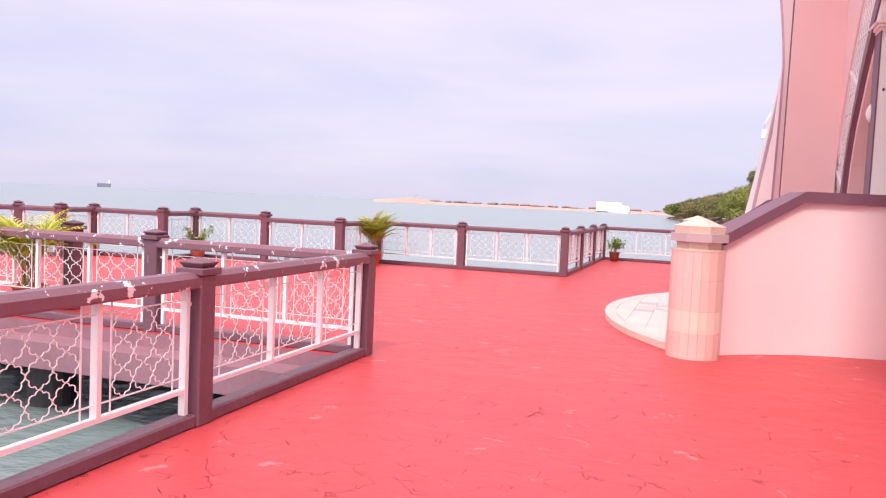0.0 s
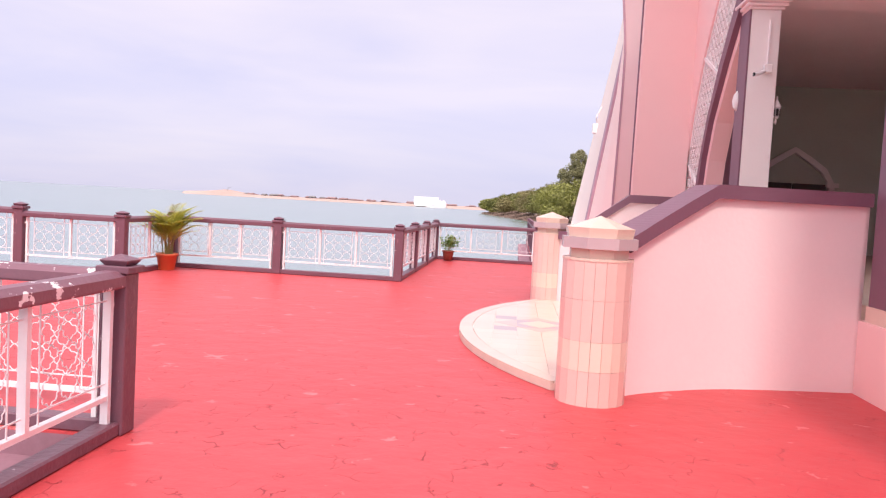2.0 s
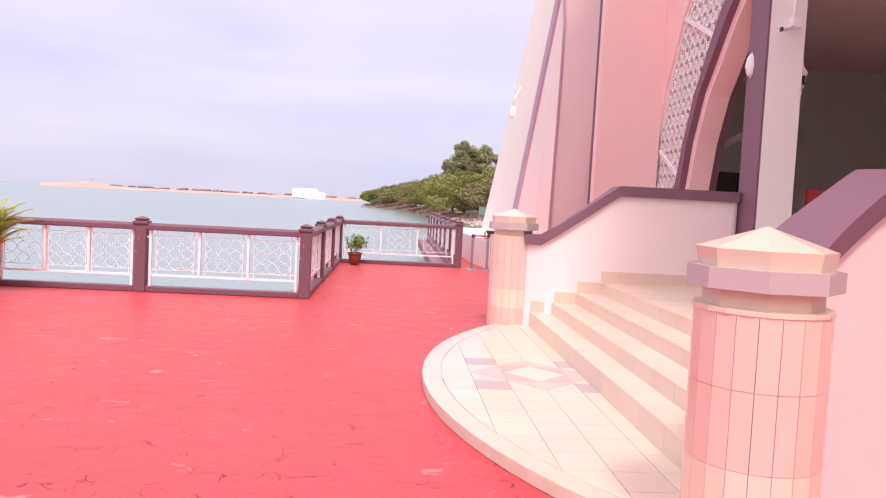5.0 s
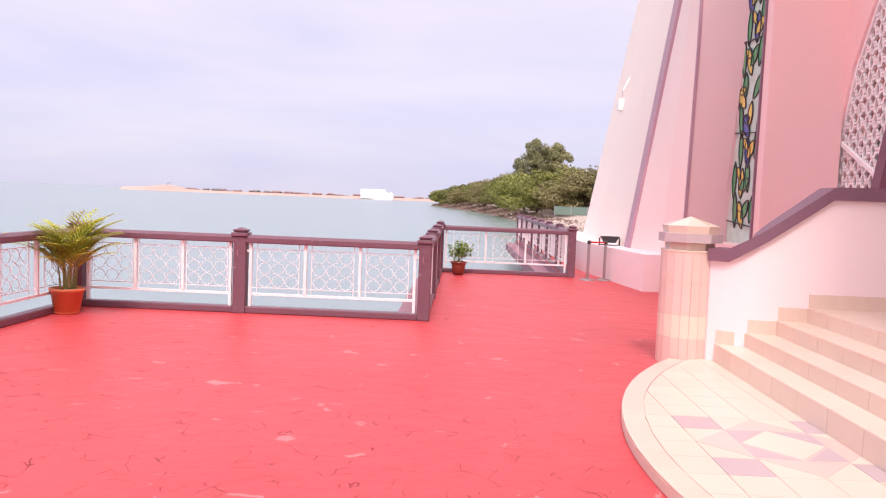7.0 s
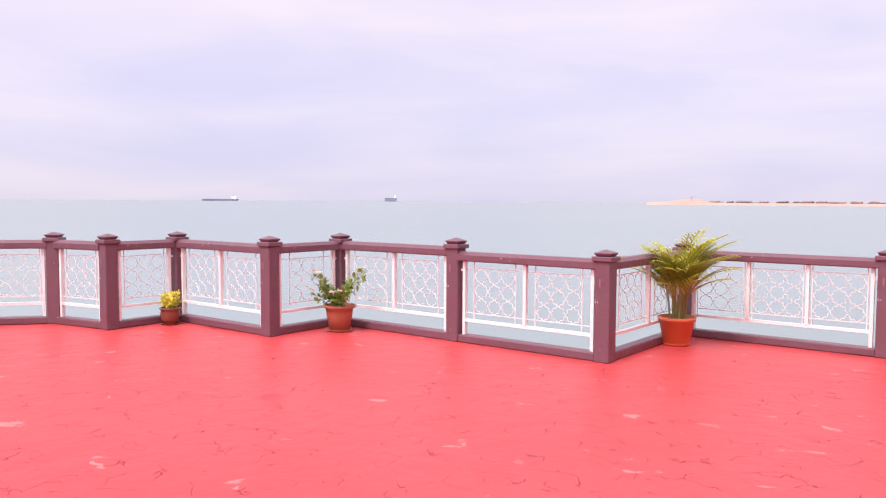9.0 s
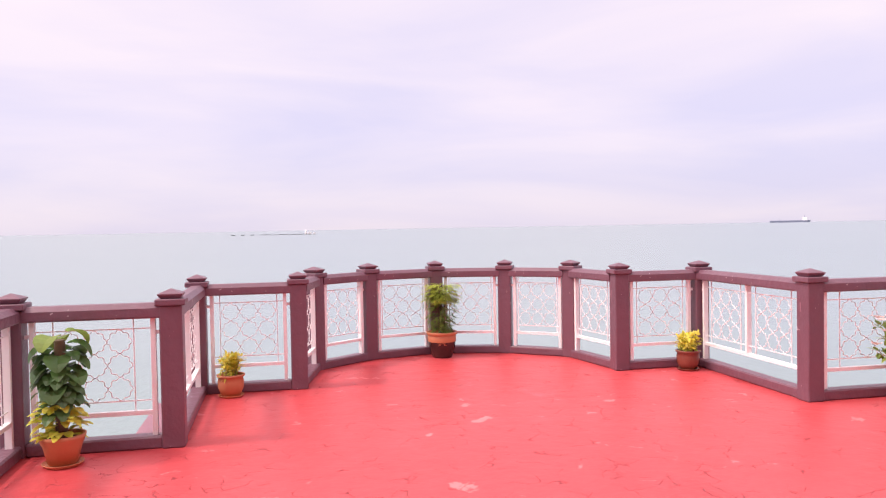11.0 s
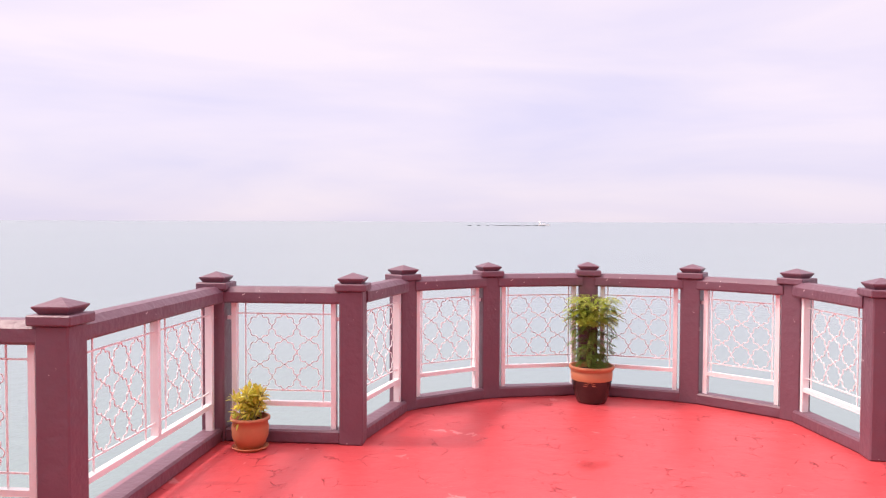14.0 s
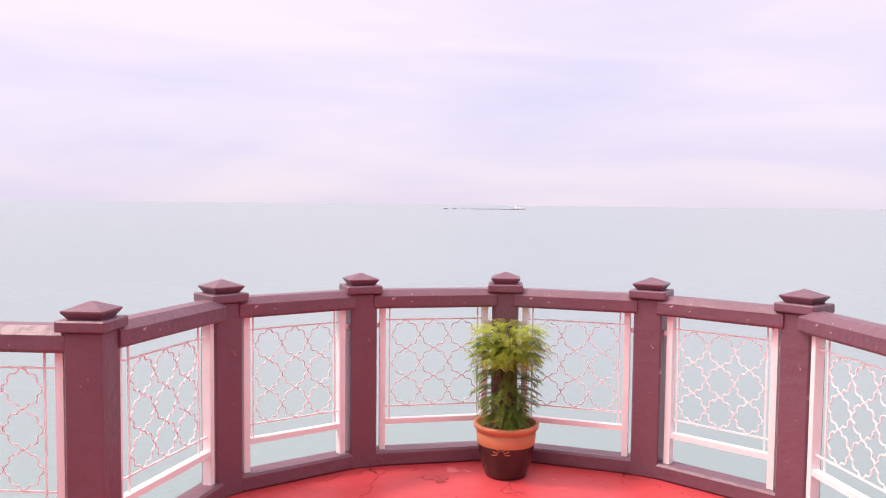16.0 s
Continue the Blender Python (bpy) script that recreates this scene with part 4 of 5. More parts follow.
def wall_speaker():
    ob = thing("wall_lamp", pose(1.86, 28.9, 4.2), "small white lamp bracket on the buttress wall", "wall lamp")
    part("box", boxes((-0.2, 0.06, -0.12, 0.12, -0.15, 0.15), bevel=0.02), CREAM, ob)
    c = bmesh.new()
    tube(c, [(-0.05, 0, 0.1), (-0.12, -0.2, 0.35), (0.05, -0.2, 0.7)], 0.03)
    part("arm", c, CREAM, ob)


wall_speaker()


# ---- potted plants ----
def leaf(bm, base, way, length, width, droop=0.4, seg=3, fold=0.15):
    """One leaf: a folded, drooping blade."""
    base, way = Vector(base), Vector(way).normalized()
    side = way.cross(Vector((0, 0, 1)))
    side = side.normalized() if side.length > 1e-3 else Vector((1, 0, 0))
    prev = None
    p = base.copy()
    d = way.copy()
    for k in range(seg + 1):
        u = k / seg
        w = width * 0.5 * math.sin(math.pi * min(0.97, 0.12 + 0.88 * u)) ** 0.7
        up = side.cross(d).normalized()
        row = [bm.verts.new(p - side * w + up * fold * w), bm.verts.new(p), bm.verts.new(p + side * w + up * fold * w)]
        if prev:
            bm.faces.new((prev[0], prev[1], row[1], row[0]))
            bm.faces.new((prev[1], prev[2], row[2], row[1]))
        prev = row
        p = p + d * (length / seg)
        d = (d + Vector((0, 0, -droop / seg))).normalized()


def pot(parent, prof, mat, soil_z, soil_r, saucer=True, saucer_r=0.0):
    part("pot", lathe(prof, 28), mat, parent, smooth=True)
    part("soil", lathe([(0.0, soil_z - 0.02), (soil_r, soil_z - 0.02), (soil_r, soil_z), (0.0, soil_z + 0.01)], 20), SOIL, parent)
    if saucer:
        r = saucer_r
        part("saucer", lathe([(0.0, 0.0), (r * 0.85, 0.0), (r, 0.022), (r * 0.96, 0.025), (r * 0.8, 0.009), (0.0, 0.009)], 28), mat, parent)


def potted_palm(x, y, rng, label):
    ob = thing("potted_palm", pose(x, y, 0), label, "palm", "potted palms")
    pot(ob, [(0.0, 0.012), (0.14, 0.012), (0.185, 0.27), (0.20, 0.27), (0.205, 0.31), (0.185, 0.31), (0.17, 0.25), (0.0, 0.25)], CLAY_ORANGE, 0.26, 0.172, True, 0.15)
    stems, fronds = bmesh.new(), bmesh.new()
    for k in range(13):
        a, r = rng.uniform(0, 6.28), rng.uniform(0.01, 0.09)
        sx, sy, h = r * math.cos(a), r * math.sin(a), rng.uniform(0.16, 0.42)
        tube(stems, [(sx, sy, 0.25), (sx * 1.3, sy * 1.3, 0.26 + h)], [0.012, 0.008], sides=5)
        for f in range(5):
            b = a + rng.uniform(-1.3, 1.3)
            lean = rng.uniform(0.05, 0.6)
            d = Vector((math.cos(b) * lean, math.sin(b) * lean, 1)).normalized()
            p = Vector((sx * 1.3, sy * 1.3, 0.26 + h * rng.uniform(0.7, 1)))
            spine = [p.copy()]
            n = 13
            step = rng.uniform(0.042, 0.058)
            for i in range(n):
                p = p + d * step
                d = (d + Vector((math.cos(b) * 0.06, math.sin(b) * 0.05, -0.06))).normalized()
                spine.append(p.copy())
                side = d.cross(Vector((0, 0, 1))).normalized()
                if i > 2:
                    for s in (-1, 1):
                        leaf(fronds, p, d * 0.9 + side * s * 0.75, 0.22 * math.sin(math.pi * (0.25 + 0.7 * i / n)), 0.027, 0.6, 2)
            tube(stems, spine, 0.004, sides=3)
    part("stalk_clump", stems, STEM, ob)
    part("fronds", fronds, LEAF_LIME, ob, "yellow green feather fronds")
    return ob


rng = random.Random(4)
potted_palm(-6.99, 17.14, rng, "potted areca palm in an orange pot at the railing corner")
potted_palm(-7.45, 8.08, rng, "potted areca palm behind the worn plum railing")


def bush(bm, rng, n, centre, spread, size, width, droop=0.5):
    for _ in range(n):
        v = Vector((rng.gauss(0, 1), rng.gauss(0, 1), rng.gauss(0, 1))).normalized()
        r = rng.uniform(0.55, 1.0)
        p = Vector(centre) + Vector((v.x * spread[0] * r, v.y * spread[1] * r, v.z * spread[2] * r))
        leaf(bm, p, v + Vector((0, 0, 0.25)), size * rng.uniform(0.6, 1.2), width, droop, 2)


def pothos():
    ob = thing("pothos_pole", pose(-10.50, 8.80, 0), "pothos climbing a pole in a brown clay pot", "plant")
    pot(ob, [(0.0, 0.02), (0.095, 0.02), (0.122, 0.13), (0.145, 0.185), (0.15, 0.21), (0.13, 0.21), (0.118, 0.17), (0.0, 0.17)], TERRACOTTA, 0.175, 0.12, True, 0.135)
    part("pole", lathe([(0.0, 0.17), (0.04, 0.17), (0.035, 0.84), (0.0, 0.85)], 10), BARK, ob)
    r = random.Random(8)
    low, mid_, big, pale = bmesh.new(), bmesh.new(), bmesh.new(), bmesh.new()
    for k in range(120):
        a, z = r.uniform(0, 6.28), r.uniform(0.20, 0.44)
        rad = r.uniform(0.04, 0.11)
        leaf(low, (rad * math.cos(a), rad * math.sin(a), z), (math.cos(a), math.sin(a), r.uniform(-0.3, 0.5)), r.uniform(0.07, 0.12), 0.06, 0.9)
    for k in range(60):
        a, z = r.uniform(0, 6.28), r.uniform(0.36, 0.78)
        leaf(mid_, (0.06 * math.cos(a), 0.06 * math.sin(a), z), (math.cos(a), math.sin(a), r.uniform(-0.3, 0.3)), r.uniform(0.11, 0.16), 0.10, 1.8, 4)
    for k in range(15):
        a, z = 2.4 * k + r.uniform(-0.4, 0.4), 0.54 + 0.025 * k
        leaf(big if k < 12 else pale, (0.05 * math.cos(a), 0.05 * math.sin(a), z), (math.cos(a), math.sin(a), r.uniform(0.1, 0.5)), r.uniform(0.16, 0.21), 0.165, 2.2, 6, 0.25)
    part("low_leaves", low, LEAF_LIME, ob, "variegated yellow green leaves")
    part("leaves", mid_, LEAF_DARK, ob)
    part("large_leaves", big, LEAF_DARK, ob, "large heart-shaped leaves")
    part("young_leaves", pale, LEAF, ob, "pale green young leaves")


def yellow_shrub(x, y, mat, sau, label, seed):
    ob = thing("potted_shrub", pose(x, y, 0) @ Matrix.Scale(0.86, 4), label, "plant", "small potted shrubs")
    pot(ob, [(0.0, 0.015), (0.10, 0.015), (0.135, 0.10), (0.14, 0.17), (0.13, 0.215), (0.15, 0.225), (0.15, 0.245), (0.125, 0.245), (0.115, 0.2), (0.0, 0.2)], mat, 0.21, 0.12, True, 0.14)
    r = random.Random(seed)
    tw, lv, hv = bmesh.new(), bmesh.new(), bmesh.new()
    for k in range(24):
        a, l = r.uniform(0, 6.28), r.uniform(0.02, 0.125)
        tip = (l * math.cos(a), l * math.sin(a), r.uniform(0.29, 0.42))
        tube(tw, [(l * 0.3 * math.cos(a), l * 0.3 * math.sin(a), 0.2), tip], 0.004, sides=3)
        bush(lv, r, 16, tip, (0.03, 0.03, 0.03), 0.058, 0.03)
        bush(hv, r, 6, (tip[0], tip[1], tip[2] - 0.07), (0.035, 0.035, 0.03), 0.06, 0.026)
    part("twigs", tw, STEM, ob)
    part("top_leaves", lv, LEAF_YELLOW, ob)
    part("lower_leaves", hv, LEAF_LIME, ob)


def tall_fern_pot():
    ob = thing("potted_ming_aralia", pose(-14.0, MID + 0.03, 0), "tall feathery aralia in a two-tone glazed pot", "plant")
    part("pot", lathe([(0.0, 0.0), (0.115, 0.0), (0.125, 0.02), (0.15, 0.10), (0.165, 0.19), (0.165, 0.2)], 28), CLAY_DARK, ob, "dark glazed lower pot", True)
    part("pot_rim", lathe([(0.166, 0.19), (0.172, 0.255), (0.162, 0.262), (0.185, 0.28), (0.188, 0.305), (0.165, 0.305), (0.15, 0.25), (0.0, 0.25)], 28), TERRACOTTA, ob, "orange clay upper pot", True)
    part("soil", lathe([(0.0, 0.24), (0.15, 0.24), (0.15, 0.262), (0.0, 0.27)], 18), SOIL, ob)
    dec = bmesh.new()
    for k in range(7):
        a = k * math.pi / 6
        tube(dec, [(0.0 + 0.02 * math.cos(a), 0, 0.16 + 0.02 * math.sin(a)), (0.05 * math.cos(a), -0.004, 0.16 + 0.04 * math.sin(a))], 0.003)
    d = part("flower_motif", dec, TERRACOTTA, ob)
    d.matrix_basis = pose(0.16, -0.03, 0.0, 0, 0, 90)
    r = random.Random(3)
    dk, lm = bmesh.new(), bmesh.new()
    for k in range(6):
        a = k * 1.05
        tr = bmesh.new()
        tube(tr, [(0.03 * math.cos(a), 0.03 * math.sin(a), 0.24), (0.04 * math.cos(a + 1), 0.04 * math.sin(a + 1), 0.6), (0.06 * math.cos(a), 0.06 * math.sin(a), 0.85)], [0.012, 0.01, 0.005], sides=5)
        part("trunk", tr, BARK, ob)

    def spray(bm, p, d, length, n):
        p, d = Vector(p), Vector(d).normalized()
        for i in range(n):
            p = p + d * (length / n)
            d = (d + Vector((0, 0, -0.15))).normalized()
            s = d.cross(Vector((0, 0, 1))).normalized()
            for q in (-1, 1):
                leaf(bm, p, d + s * q * 0.9, 0.04, 0.016, 0.8, 1)
    for k in range(300):
        a, z = r.uniform(0, 6.28), r.uniform(0.30, 0.78)
        w = 0.05 + 0.04 * math.sin(7 * z + 2 * a)
        spray(dk, (w * math.cos(a), w * math.sin(a), z), (math.cos(a), math.sin(a), 0.3), r.uniform(0.07, 0.13), 7)
    for k in range(260):
        a, z = r.uniform(0, 6.28), r.uniform(0.62, 0.84)
        w = 0.07
        spray(lm, (w * math.cos(a), w * math.sin(a), z), (math.cos(a), math.sin(a), 0.75), r.uniform(0.10, 0.18), 8)
    part("lower_leaves", dk, LEAF, ob)
    part("top_leaves", lm, LEAF_FRESH, ob, "bright lime feathery top")


def hibiscus(x, y, label, k=1.0, flowers=True, seed=5):
    ob = thing("potted_hibiscus" if flowers else "potted_sapling", pose(x, y, 0), label, "plant")
    pot(ob, [(0.0, 0.015), (0.12 * k, 0.015), (0.155 * k, 0.2 * k), (0.165 * k, 0.27 * k), (0.19 * k, 0.28 * k), (0.19 * k, 0.31 * k), (0.165 * k, 0.31 * k), (0.15 * k, 0.26 * k), (0.0, 0.26 * k)], CLAY_RED if flowers else CLAY_BROWN, 0.265 * k, 0.155 * k, flowers, 0.17)
    r = random.Random(seed)
    tw, lv = bmesh.new(), bmesh.new()
    for j in range(15):
        a, l = r.uniform(0, 6.28), r.uniform(0.08, 0.34)
        tip = (l * math.cos(a), l * math.sin(a), r.uniform(0.40, 0.70))
        tube(tw, [(0, 0, 0.26 * k), (tip[0] * 0.4, tip[1] * 0.4, tip[2] * 0.7), tip], [0.007, 0.005, 0.003], sides=4)
        for u in (0.5, 0.75, 1.0):
            bush(lv, r, 10, (tip[0] * u, tip[1] * u, 0.3 + (tip[2] - 0.3) * u), (0.04, 0.04, 0.04), 0.07, 0.04)
        if flowers and j < 9:
            c = Vector(tip) * 1.06 + Vector((0, 0, 0.03))
            d = Vector((r.uniform(-1, 1), r.uniform(-1, 1), r.uniform(-0.6, 0.4)))
            fl = bmesh.new()
            for q in range(5):
                w = Vector((math.cos(q * 1.257), math.sin(q * 1.257), 0.3)) + d * 0.5
                leaf(fl, c, w, 0.062, 0.06, 0.4, 2)
            part("flower", fl, PETAL, ob, "pale pink flower")
    part("twigs", tw, STEM, ob)
    part("leaves", lv, LEAF, ob)


pothos()
yellow_shrub(-12.42, 9.78, TERRACOTTA, True, "yellow-green shrub in a round orange clay pot", 11)
yellow_shrub(-12.40, 14.45, CLAY_BROWN, True, "yellow-green shrub in a glazed brown pot", 12)
tall_fern_pot()
hibiscus(-10.45, 15.46, "flowering hibiscus in a ribbed terracotta pot", 1.0, True, 5)
hibiscus(-2.35, 23.95, "small sapling in a brown clay pot", 0.9, False, 9)


# ---- the shore and the distance ----
shore = bmesh.new()
SHORE = [(-14, 305), (-6, 235), (2.0, 178), (4.5, 140), (6.0, 110), (9.0, 88), (14, 72), (30, 60)]
prev = None
for x, y in SHORE:
    row = [shore.verts.new(p) for p in ((x - 1.5, y, -1.1), (x + 0.035 * y * 0.5, y + 1, -0.5), (x + 0.05 * y, y + 4, 0.2), (x + 60, y + 20, 0.6), (x + 300, y + 60, 0.8))]
    if prev:
        for k in range(4):
            shore.faces.new((prev[k], prev[k + 1], row[k + 1], row[k]))
    prev = row
setting("ground", shore, SAND, "pale sandy shore below the trees", "ground")

rock_rng = random.Random(21)
rocks = bmesh.new()
for k in range(2600):
    u = rock_rng.random()
    i = min(len(SHORE) - 2, int(u * (len(SHORE) - 1)))
    f = u * (len(SHORE) - 1) - i
    x, y = SHORE[i][0] + f * (SHORE[i + 1][0] - SHORE[i][0]), SHORE[i][1] + f * (SHORE[i + 1][1] - SHORE[i][1])
    w = rock_rng.uniform(-1.0, 0.028 * y)
    s = rock_rng.uniform(0.12, 0.4) * (0.5 + y / 160)
    c = Vector((x + w, y, -1.02 + 0.22 * max(0, w)))
    vs = [rocks.verts.new(c + s * rock_rng.uniform(0.6, 1.1) * Vector(d)) for d in ((1, 0, 0), (0, 1, 0), (-1, 0, 0), (0, -1, 0), (0, 0, 0.8), (0, 0, -0.6))]
    for a, b in ((0, 1), (1, 2), (2, 3), (3, 0)):
        rocks.faces.new((vs[a], vs[b], vs[4]))
        rocks.faces.new((vs[b], vs[a], vs[5]))
tagged(part("shore_rocks", rocks, ROCK), "brown rocks along the waterline", "rocks", kind="stuff")


def tree(x, y, z, height, width, mat, seed, label, crown_from=0.35, tall=False):
    """A tapered trunk, limbs to each clump, and flat tiers of small leaves under a domed outline."""
    ob = thing("tree", pose(x, y, z), label, "tree", "trees on the shore")
    r = random.Random(seed)
    tk = bmesh.new()
    tube(tk, [(0, 0, -0.4), (0.15, 0.0, height * 0.3), (0.0, 0.1, height * 0.62)], [height * 0.035, height * 0.026, height * 0.012], sides=8)
    verts, faces = [], []
    for k in range(56):
        a, u = r.uniform(0, 6.28), math.sqrt(r.random())
        dome = math.sqrt(max(0.0, 1 - (0.93 * u) ** 2))
        if tall:
            cz = r.uniform(crown_from, 0.93)
            u *= math.sin(math.pi * min(1, (cz - crown_from + 0.16) / (1.10 - crown_from))) ** 0.8
        else:
            cz = crown_from + (0.93 - crown_from) * dome * (1 - 0.75 * r.random() ** 1.6)
        c = Vector((width * 0.5 * u * math.cos(a), width * 0.5 * u * math.sin(a), height * cz))
        mid = Vector((c.x * 0.5, c.y * 0.5, height * max(0.12, cz - 0.16)))
        tube(tk, [(0, 0, height * max(0.1, 0.35 * cz)), mid, c], [height * 0.012, height * 0.007, height * 0.003], sides=4)
        rad = width * (r.uniform(0.09, 0.16) if tall else r.uniform(0.09, 0.16))
        flat = 0.85 if tall else 0.45
        for j in range(300):
            v = Vector((r.gauss(0, 1), r.gauss(0, 1), r.gauss(0, 1))).normalized()
            p = c + Vector((v.x, v.y, v.z * flat)) * rad * r.uniform(0.55, 1.05)
            size = (0.15 if tall else 0.19) * r.uniform(0.6, 1.3) * max(1.0, y / 170)
            d = Vector((r.gauss(0, 1), r.gauss(0, 1), r.gauss(0, 0.6))).normalized()
            e = d.cross(v + Vector((0, 0, 0.6))).normalized() if d.cross(v + Vector((0, 0, 0.6))).length > 0.01 else Vector((1, 0, 0))
            n = len(verts)
            verts += [p - d * size, p - e * size * 0.55, p + d * size * 1.1, p + e * size * 0.55]
            faces.append((n, n + 1, n + 2, n + 3))
    part("trunk", tk, BARK, ob)
    me = bpy.data.meshes.new("crown")
    me.from_pydata(verts, [], faces)
    me.materials.append(mat)
    new("crown", me).parent = ob
    return ob


for k, (x, y, h, w, m) in enumerate([
        (-6, 288, 5.0, 12, CANOPY), (-1.0, 262, 6.2, 13, CANOPY), (4, 232, 7.2, 14, CANOPY_OLIVE), (6.5, 205, 7.6, 14, CANOPY), (8.5, 180, 7.4, 13, CANOPY_OLIVE),
        (9.5, 158, 7.0, 12, CANOPY), (9.5, 132, 6.4, 11, CANOPY), (12.0, 120, 6.6, 11, CANOPY), (14.5, 112, 6.4, 10, CANOPY_OLIVE), (18.5, 112, 7.0, 11, CANOPY_OLIVE), (23, 115, 7.4, 12, CANOPY), (29, 120, 8, 13, CANOPY_OLIVE),
        (15, 150, 8.0, 14, CANOPY_OLIVE), (20, 160, 8.5, 14, CANOPY)]):
    tree(x, y, 0.0, h, w * 1.3, m, 40 + k, "wide spreading green tree on the shore" if m is CANOPY else "olive brown spreading tree on the shore", 0.05)
tree(10.4, 150, 0.2, 13.2, 7.0, CANOPY_GREY, 77, "tall grey green feathery tree above the shore woods", 0.42, True)
tree(14.6, 152, 0.2, 12.9, 7.0, CANOPY_GREY, 78, "tall grey green feathery tree above the shore woods", 0.42, True)


def shore_fence():
    """Low pale green hoarding at the back of the beach."""
    ob = thing("hoarding", pose(9.0, 104, 0.2, 0, 0, -12), "low pale green sheet hoarding behind the beach", "fence")
    sheet_me = mesh_of(boxes((0, 1.96, -0.03, 0.03, 0.0, 1.0)), "panel", HOARDING)
    post_me = mesh_of(boxes((-0.04, 0.04, -0.05, 0.05, -0.3, 1.1)), "post", STEEL)
    for k in range(14):
        for nm, me in (("panel", sheet_me), ("post", post_me)):
            o = new(nm, me)
            o.parent = ob
            o.location = (2.0 * k, 0, 0)


shore_fence()


def motor_yacht(x, y, k):
    ob = thing("motor_yacht", pose(x, y, -1.0) @ Matrix.Scale(k, 4), "white two-deck motor yacht moored off the far shore", "boat")
    hull = bmesh.new()
    lo = [hull.verts.new((px, py, 0)) for px, py in ((-9, -1.8), (7, -1.8), (9, 0), (7, 1.8), (-9, 1.8))]
    hi = [hull.verts.new((px, py, 2.0 if px < 8 else 2.6)) for px, py in ((-9.5, -2.3), (7.5, -2.3), (11, 0), (7.5, 2.3), (-9.5, 2.3))]
    hull.faces.new(lo[::-1])
    hull.faces.new(hi)
    for q in range(5):
        hull.faces.new((lo[q], lo[(q + 1) % 5], hi[(q + 1) % 5], hi[q]))
    part("hull", hull, CREAM, ob)
    part("cabin", boxes((-6, 4, -1.8, 1.8, 1.9, 3.6), bevel=0.2), CREAM, ob)
    part("upper_deck", boxes((-4, 2, -1.4, 1.4, 3.6, 4.9), bevel=0.2), CREAM, ob)
    part("window_band", boxes((-5.6, 3.6, -1.83, 1.83, 2.6, 3.1)), SHIP_BLUE, ob)


motor_yacht(-62, 575, 0.55)
motor_yacht(-56, 568, 0.45)


def far_land():
    r = random.Random(5)
    bm = bmesh.new()
    n = 40
    pts = []
    for k in range(n + 1):
        u = k / n
        x, y = -278 + 256 * u, 630 - 36 * u
        pts.append((x, y, 1.9 + 2.2 * math.exp(-((u - 0.14) / 0.05) ** 2) + 1.0 * math.exp(-((u - 0.10) / 0.1) ** 2) + r.uniform(0, 0.3)))
    rows = [[bm.verts.new((x, y, -1.6)), bm.verts.new((x, y + 5, z * 0.75 - 0.9)), bm.verts.new((x, y + 18, z - 0.9)), bm.verts.new((x, y + 70, -1.6))] for x, y, z in pts]
    for a, b in zip(rows, rows[1:]):
        for k in range(3):
            bm.faces.new((a[k], b[k], b[k + 1], a[k + 1]))
    setting("far_shore", bm, LAND, "distant reclaimed sand shore across the water", "land")
    for k in range(60):
        u = r.uniform(0.2, 1.0)
        x, y = -278 + 256 * u, 630 - 36 * u + 10
        w, h = r.uniform(2, 7), r.uniform(0.9, 2.4)
        bm = bmesh.new()
        box(bm, -w / 2, w / 2, 0, 8, 0, h * 0.6)
        v = [bm.verts.new(p) for p in ((-w / 2 - 0.3, -0.3, h * 0.6), (w / 2 + 0.3, -0.3, h * 0.6), (w / 2 + 0.3, 8.3, h * 0.6), (-w / 2 - 0.3, 8.3, h * 0.6), (-w / 2, 4, h), (w / 2, 4, h))]
        for q in ((0, 1, 5, 4), (2, 3, 4, 5), (1, 2, 5), (3, 0, 4)):
            bm.faces.new([v[i] for i in q])
        ob = part("far_house", bm, FARROOF if k % 3 else FARGREEN)
        tagged(ob, "small far house with a reddish roof" if k % 3 else "small far grey green house on the shore", "house", "far houses")
        ob.location = (x, y, 0.3)
    bm = bmesh.new()
    tube(bm, [(-240, 632, 1), (-239, 632, 5.6)], 0.16)
    tube(bm, [(-239, 632, 5), (-236, 632, 6.4)], 0.14)
    tagged(part("far_crane", bm, FARGREEN), "thin far crane on the sand shore", "crane")


far_land()


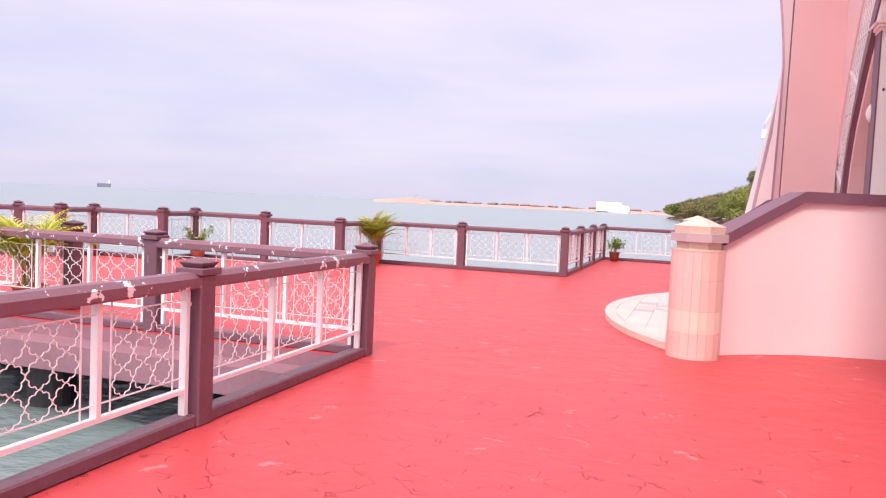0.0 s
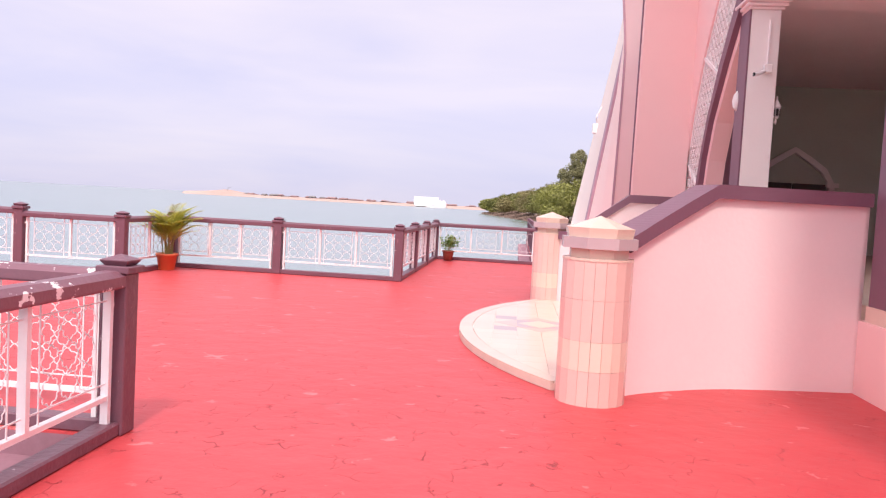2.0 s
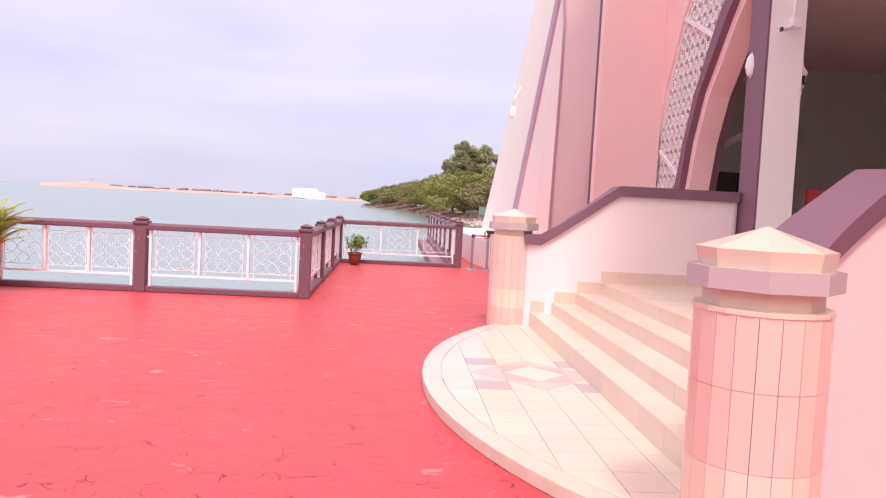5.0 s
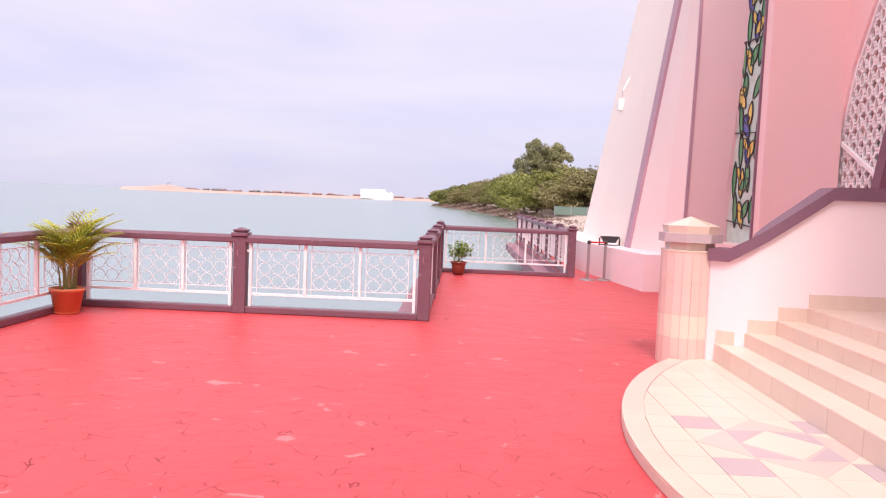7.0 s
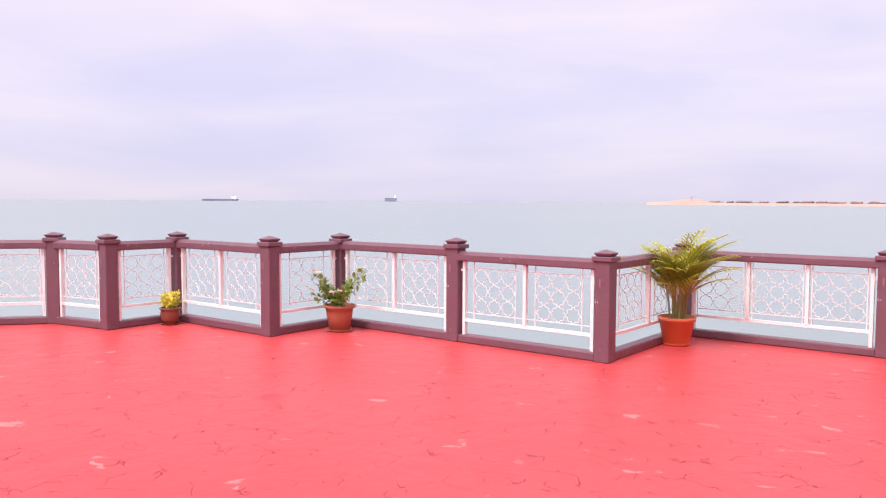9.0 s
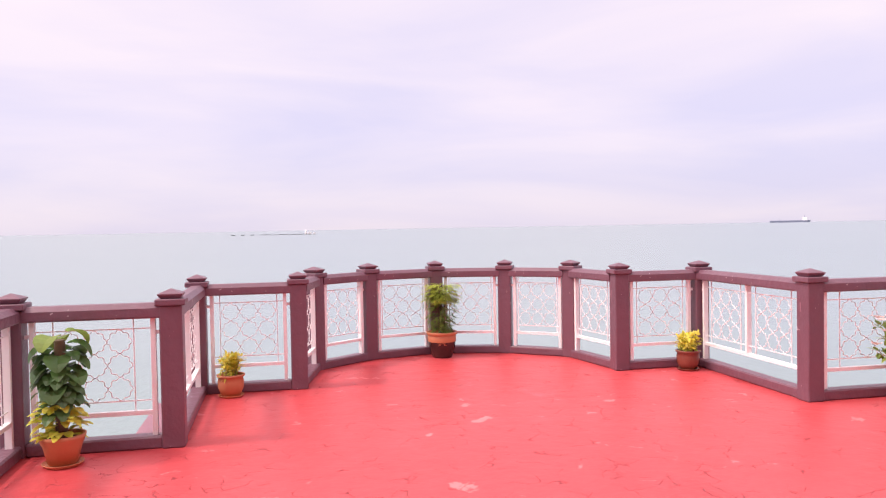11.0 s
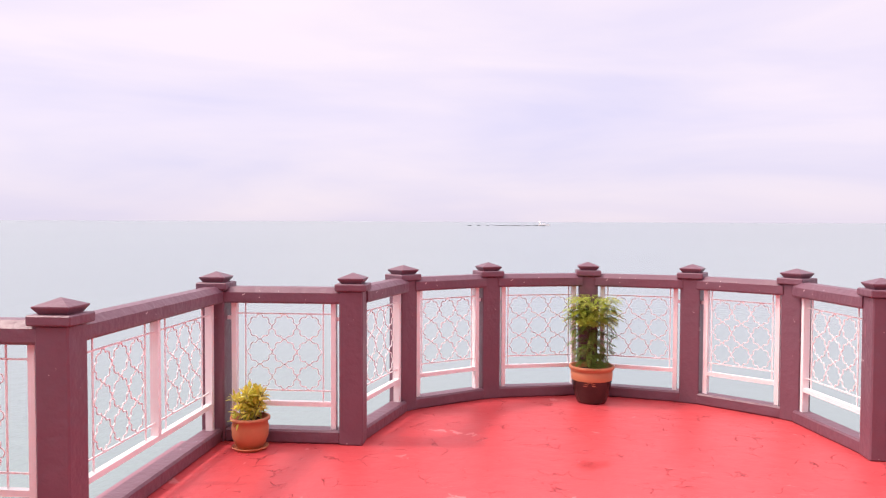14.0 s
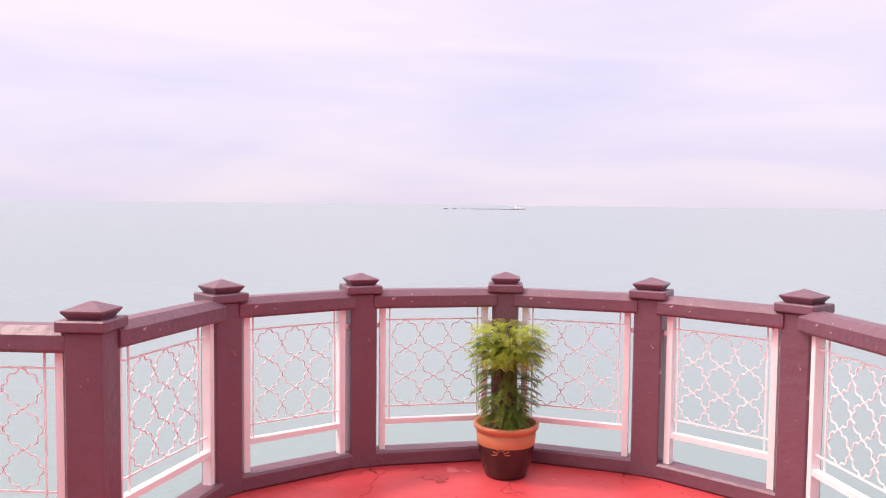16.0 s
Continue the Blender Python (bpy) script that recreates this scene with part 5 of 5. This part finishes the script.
def white_block():
    ob = thing("white_building", pose(-70, 601, 0) @ Matrix.Scale(0.4, 4), "long white far building on the opposite shore", "building")
    part("main_block", boxes((-24, 22, 0, 20, -1, 17)), CREAM, ob)
    part("side_block", boxes((22, 27, 2, 20, -1, 12), (27, 38, 0, 18, -1, 7)), PINK_PALE, ob)
    g = bmesh.new()
    v = [g.verts.new(p) for p in ((27, 0, 7), (38, 0, 7), (32.5, 0, 12), (27, 18, 7), (38, 18, 7), (32.5, 18, 12))]
    for q in ((0, 1, 2), (3, 5, 4), (0, 2, 5, 3), (1, 4, 5, 2)):
        g.faces.new([v[i] for i in q])
    part("gable_roof", g, CREAM, ob)
    for k in range(12):
        part("window_row", boxes((-23 + k * 3.7, -20.4 + k * 3.7, -0.15, -0.02, 9, 12)), PINK_PALE, ob)


white_block()


def ship(x, y, turn, length, label, hull_h, deck_h):
    ob = thing("ship", pose(x, y, -1.0, 0, 0, turn), label, "ship")
    h = length / 2
    bm = bmesh.new()
    lo = [bm.verts.new((px, py, 0)) for px, py in ((-h * 0.95, -5), (h * 0.9, -5), (h * 0.97, 0), (h * 0.9, 5), (-h * 0.95, 5))]
    hi = [bm.verts.new((px, py, hull_h)) for px, py in ((-h, -6), (h * 0.92, -6), (h * 1.03, 0), (h * 0.92, 6), (-h, 6))]
    bm.faces.new(lo[::-1])
    bm.faces.new(hi)
    for k in range(5):
        bm.faces.new((lo[k], lo[(k + 1) % 5], hi[(k + 1) % 5], hi[k]))
    part("hull", bm, SHIP_BLUE, ob)
    part("bridge", boxes((h * 0.62, h * 0.86, -5, 5, hull_h, hull_h + deck_h)), CREAM, ob)
    part("mast", boxes((h * 0.72, h * 0.74, -0.5, 0.5, hull_h + deck_h, hull_h + deck_h * 1.6), (-h * 0.5, -h * 0.49, -0.5, 0.5, hull_h, hull_h + deck_h * 0.6)), SHIP_BLUE, ob)
    return ob


ship(-1514, 1679, 40, 34, "boxy far ship at anchor on the horizon", 10, 8)


def rock_light():
    ob = thing("rock_lighthouse", pose(-455, 25.5, -1.0, 0, 0, 88) @ Matrix.Scale(0.27, 4), "low dark reef with a small white lighthouse", "reef")
    r = random.Random(2)
    for k in range(26):
        x = -150 + k * 6.6 + r.uniform(-2, 2)
        if x < -90 and k % 3:
            continue
        part("rock", boxes((x - 4, x + 4, -3, 3, 0, r.uniform(0.5, 1.3))), PILE, ob)
    part("tower", lathe([(0.0, 1), (2.4, 1), (1.9, 8.5), (0.0, 10)], 12), CREAM, ob)
    part("hut", boxes((4, 12, -3, 3, 1, 5), (14, 20, -3, 3, 1, 4)), CREAM, ob)


rock_light()
ship(-1789, 1297, 55, 96, "long low far tanker on the horizon", 5, 8)

yard_tiles()
stair()
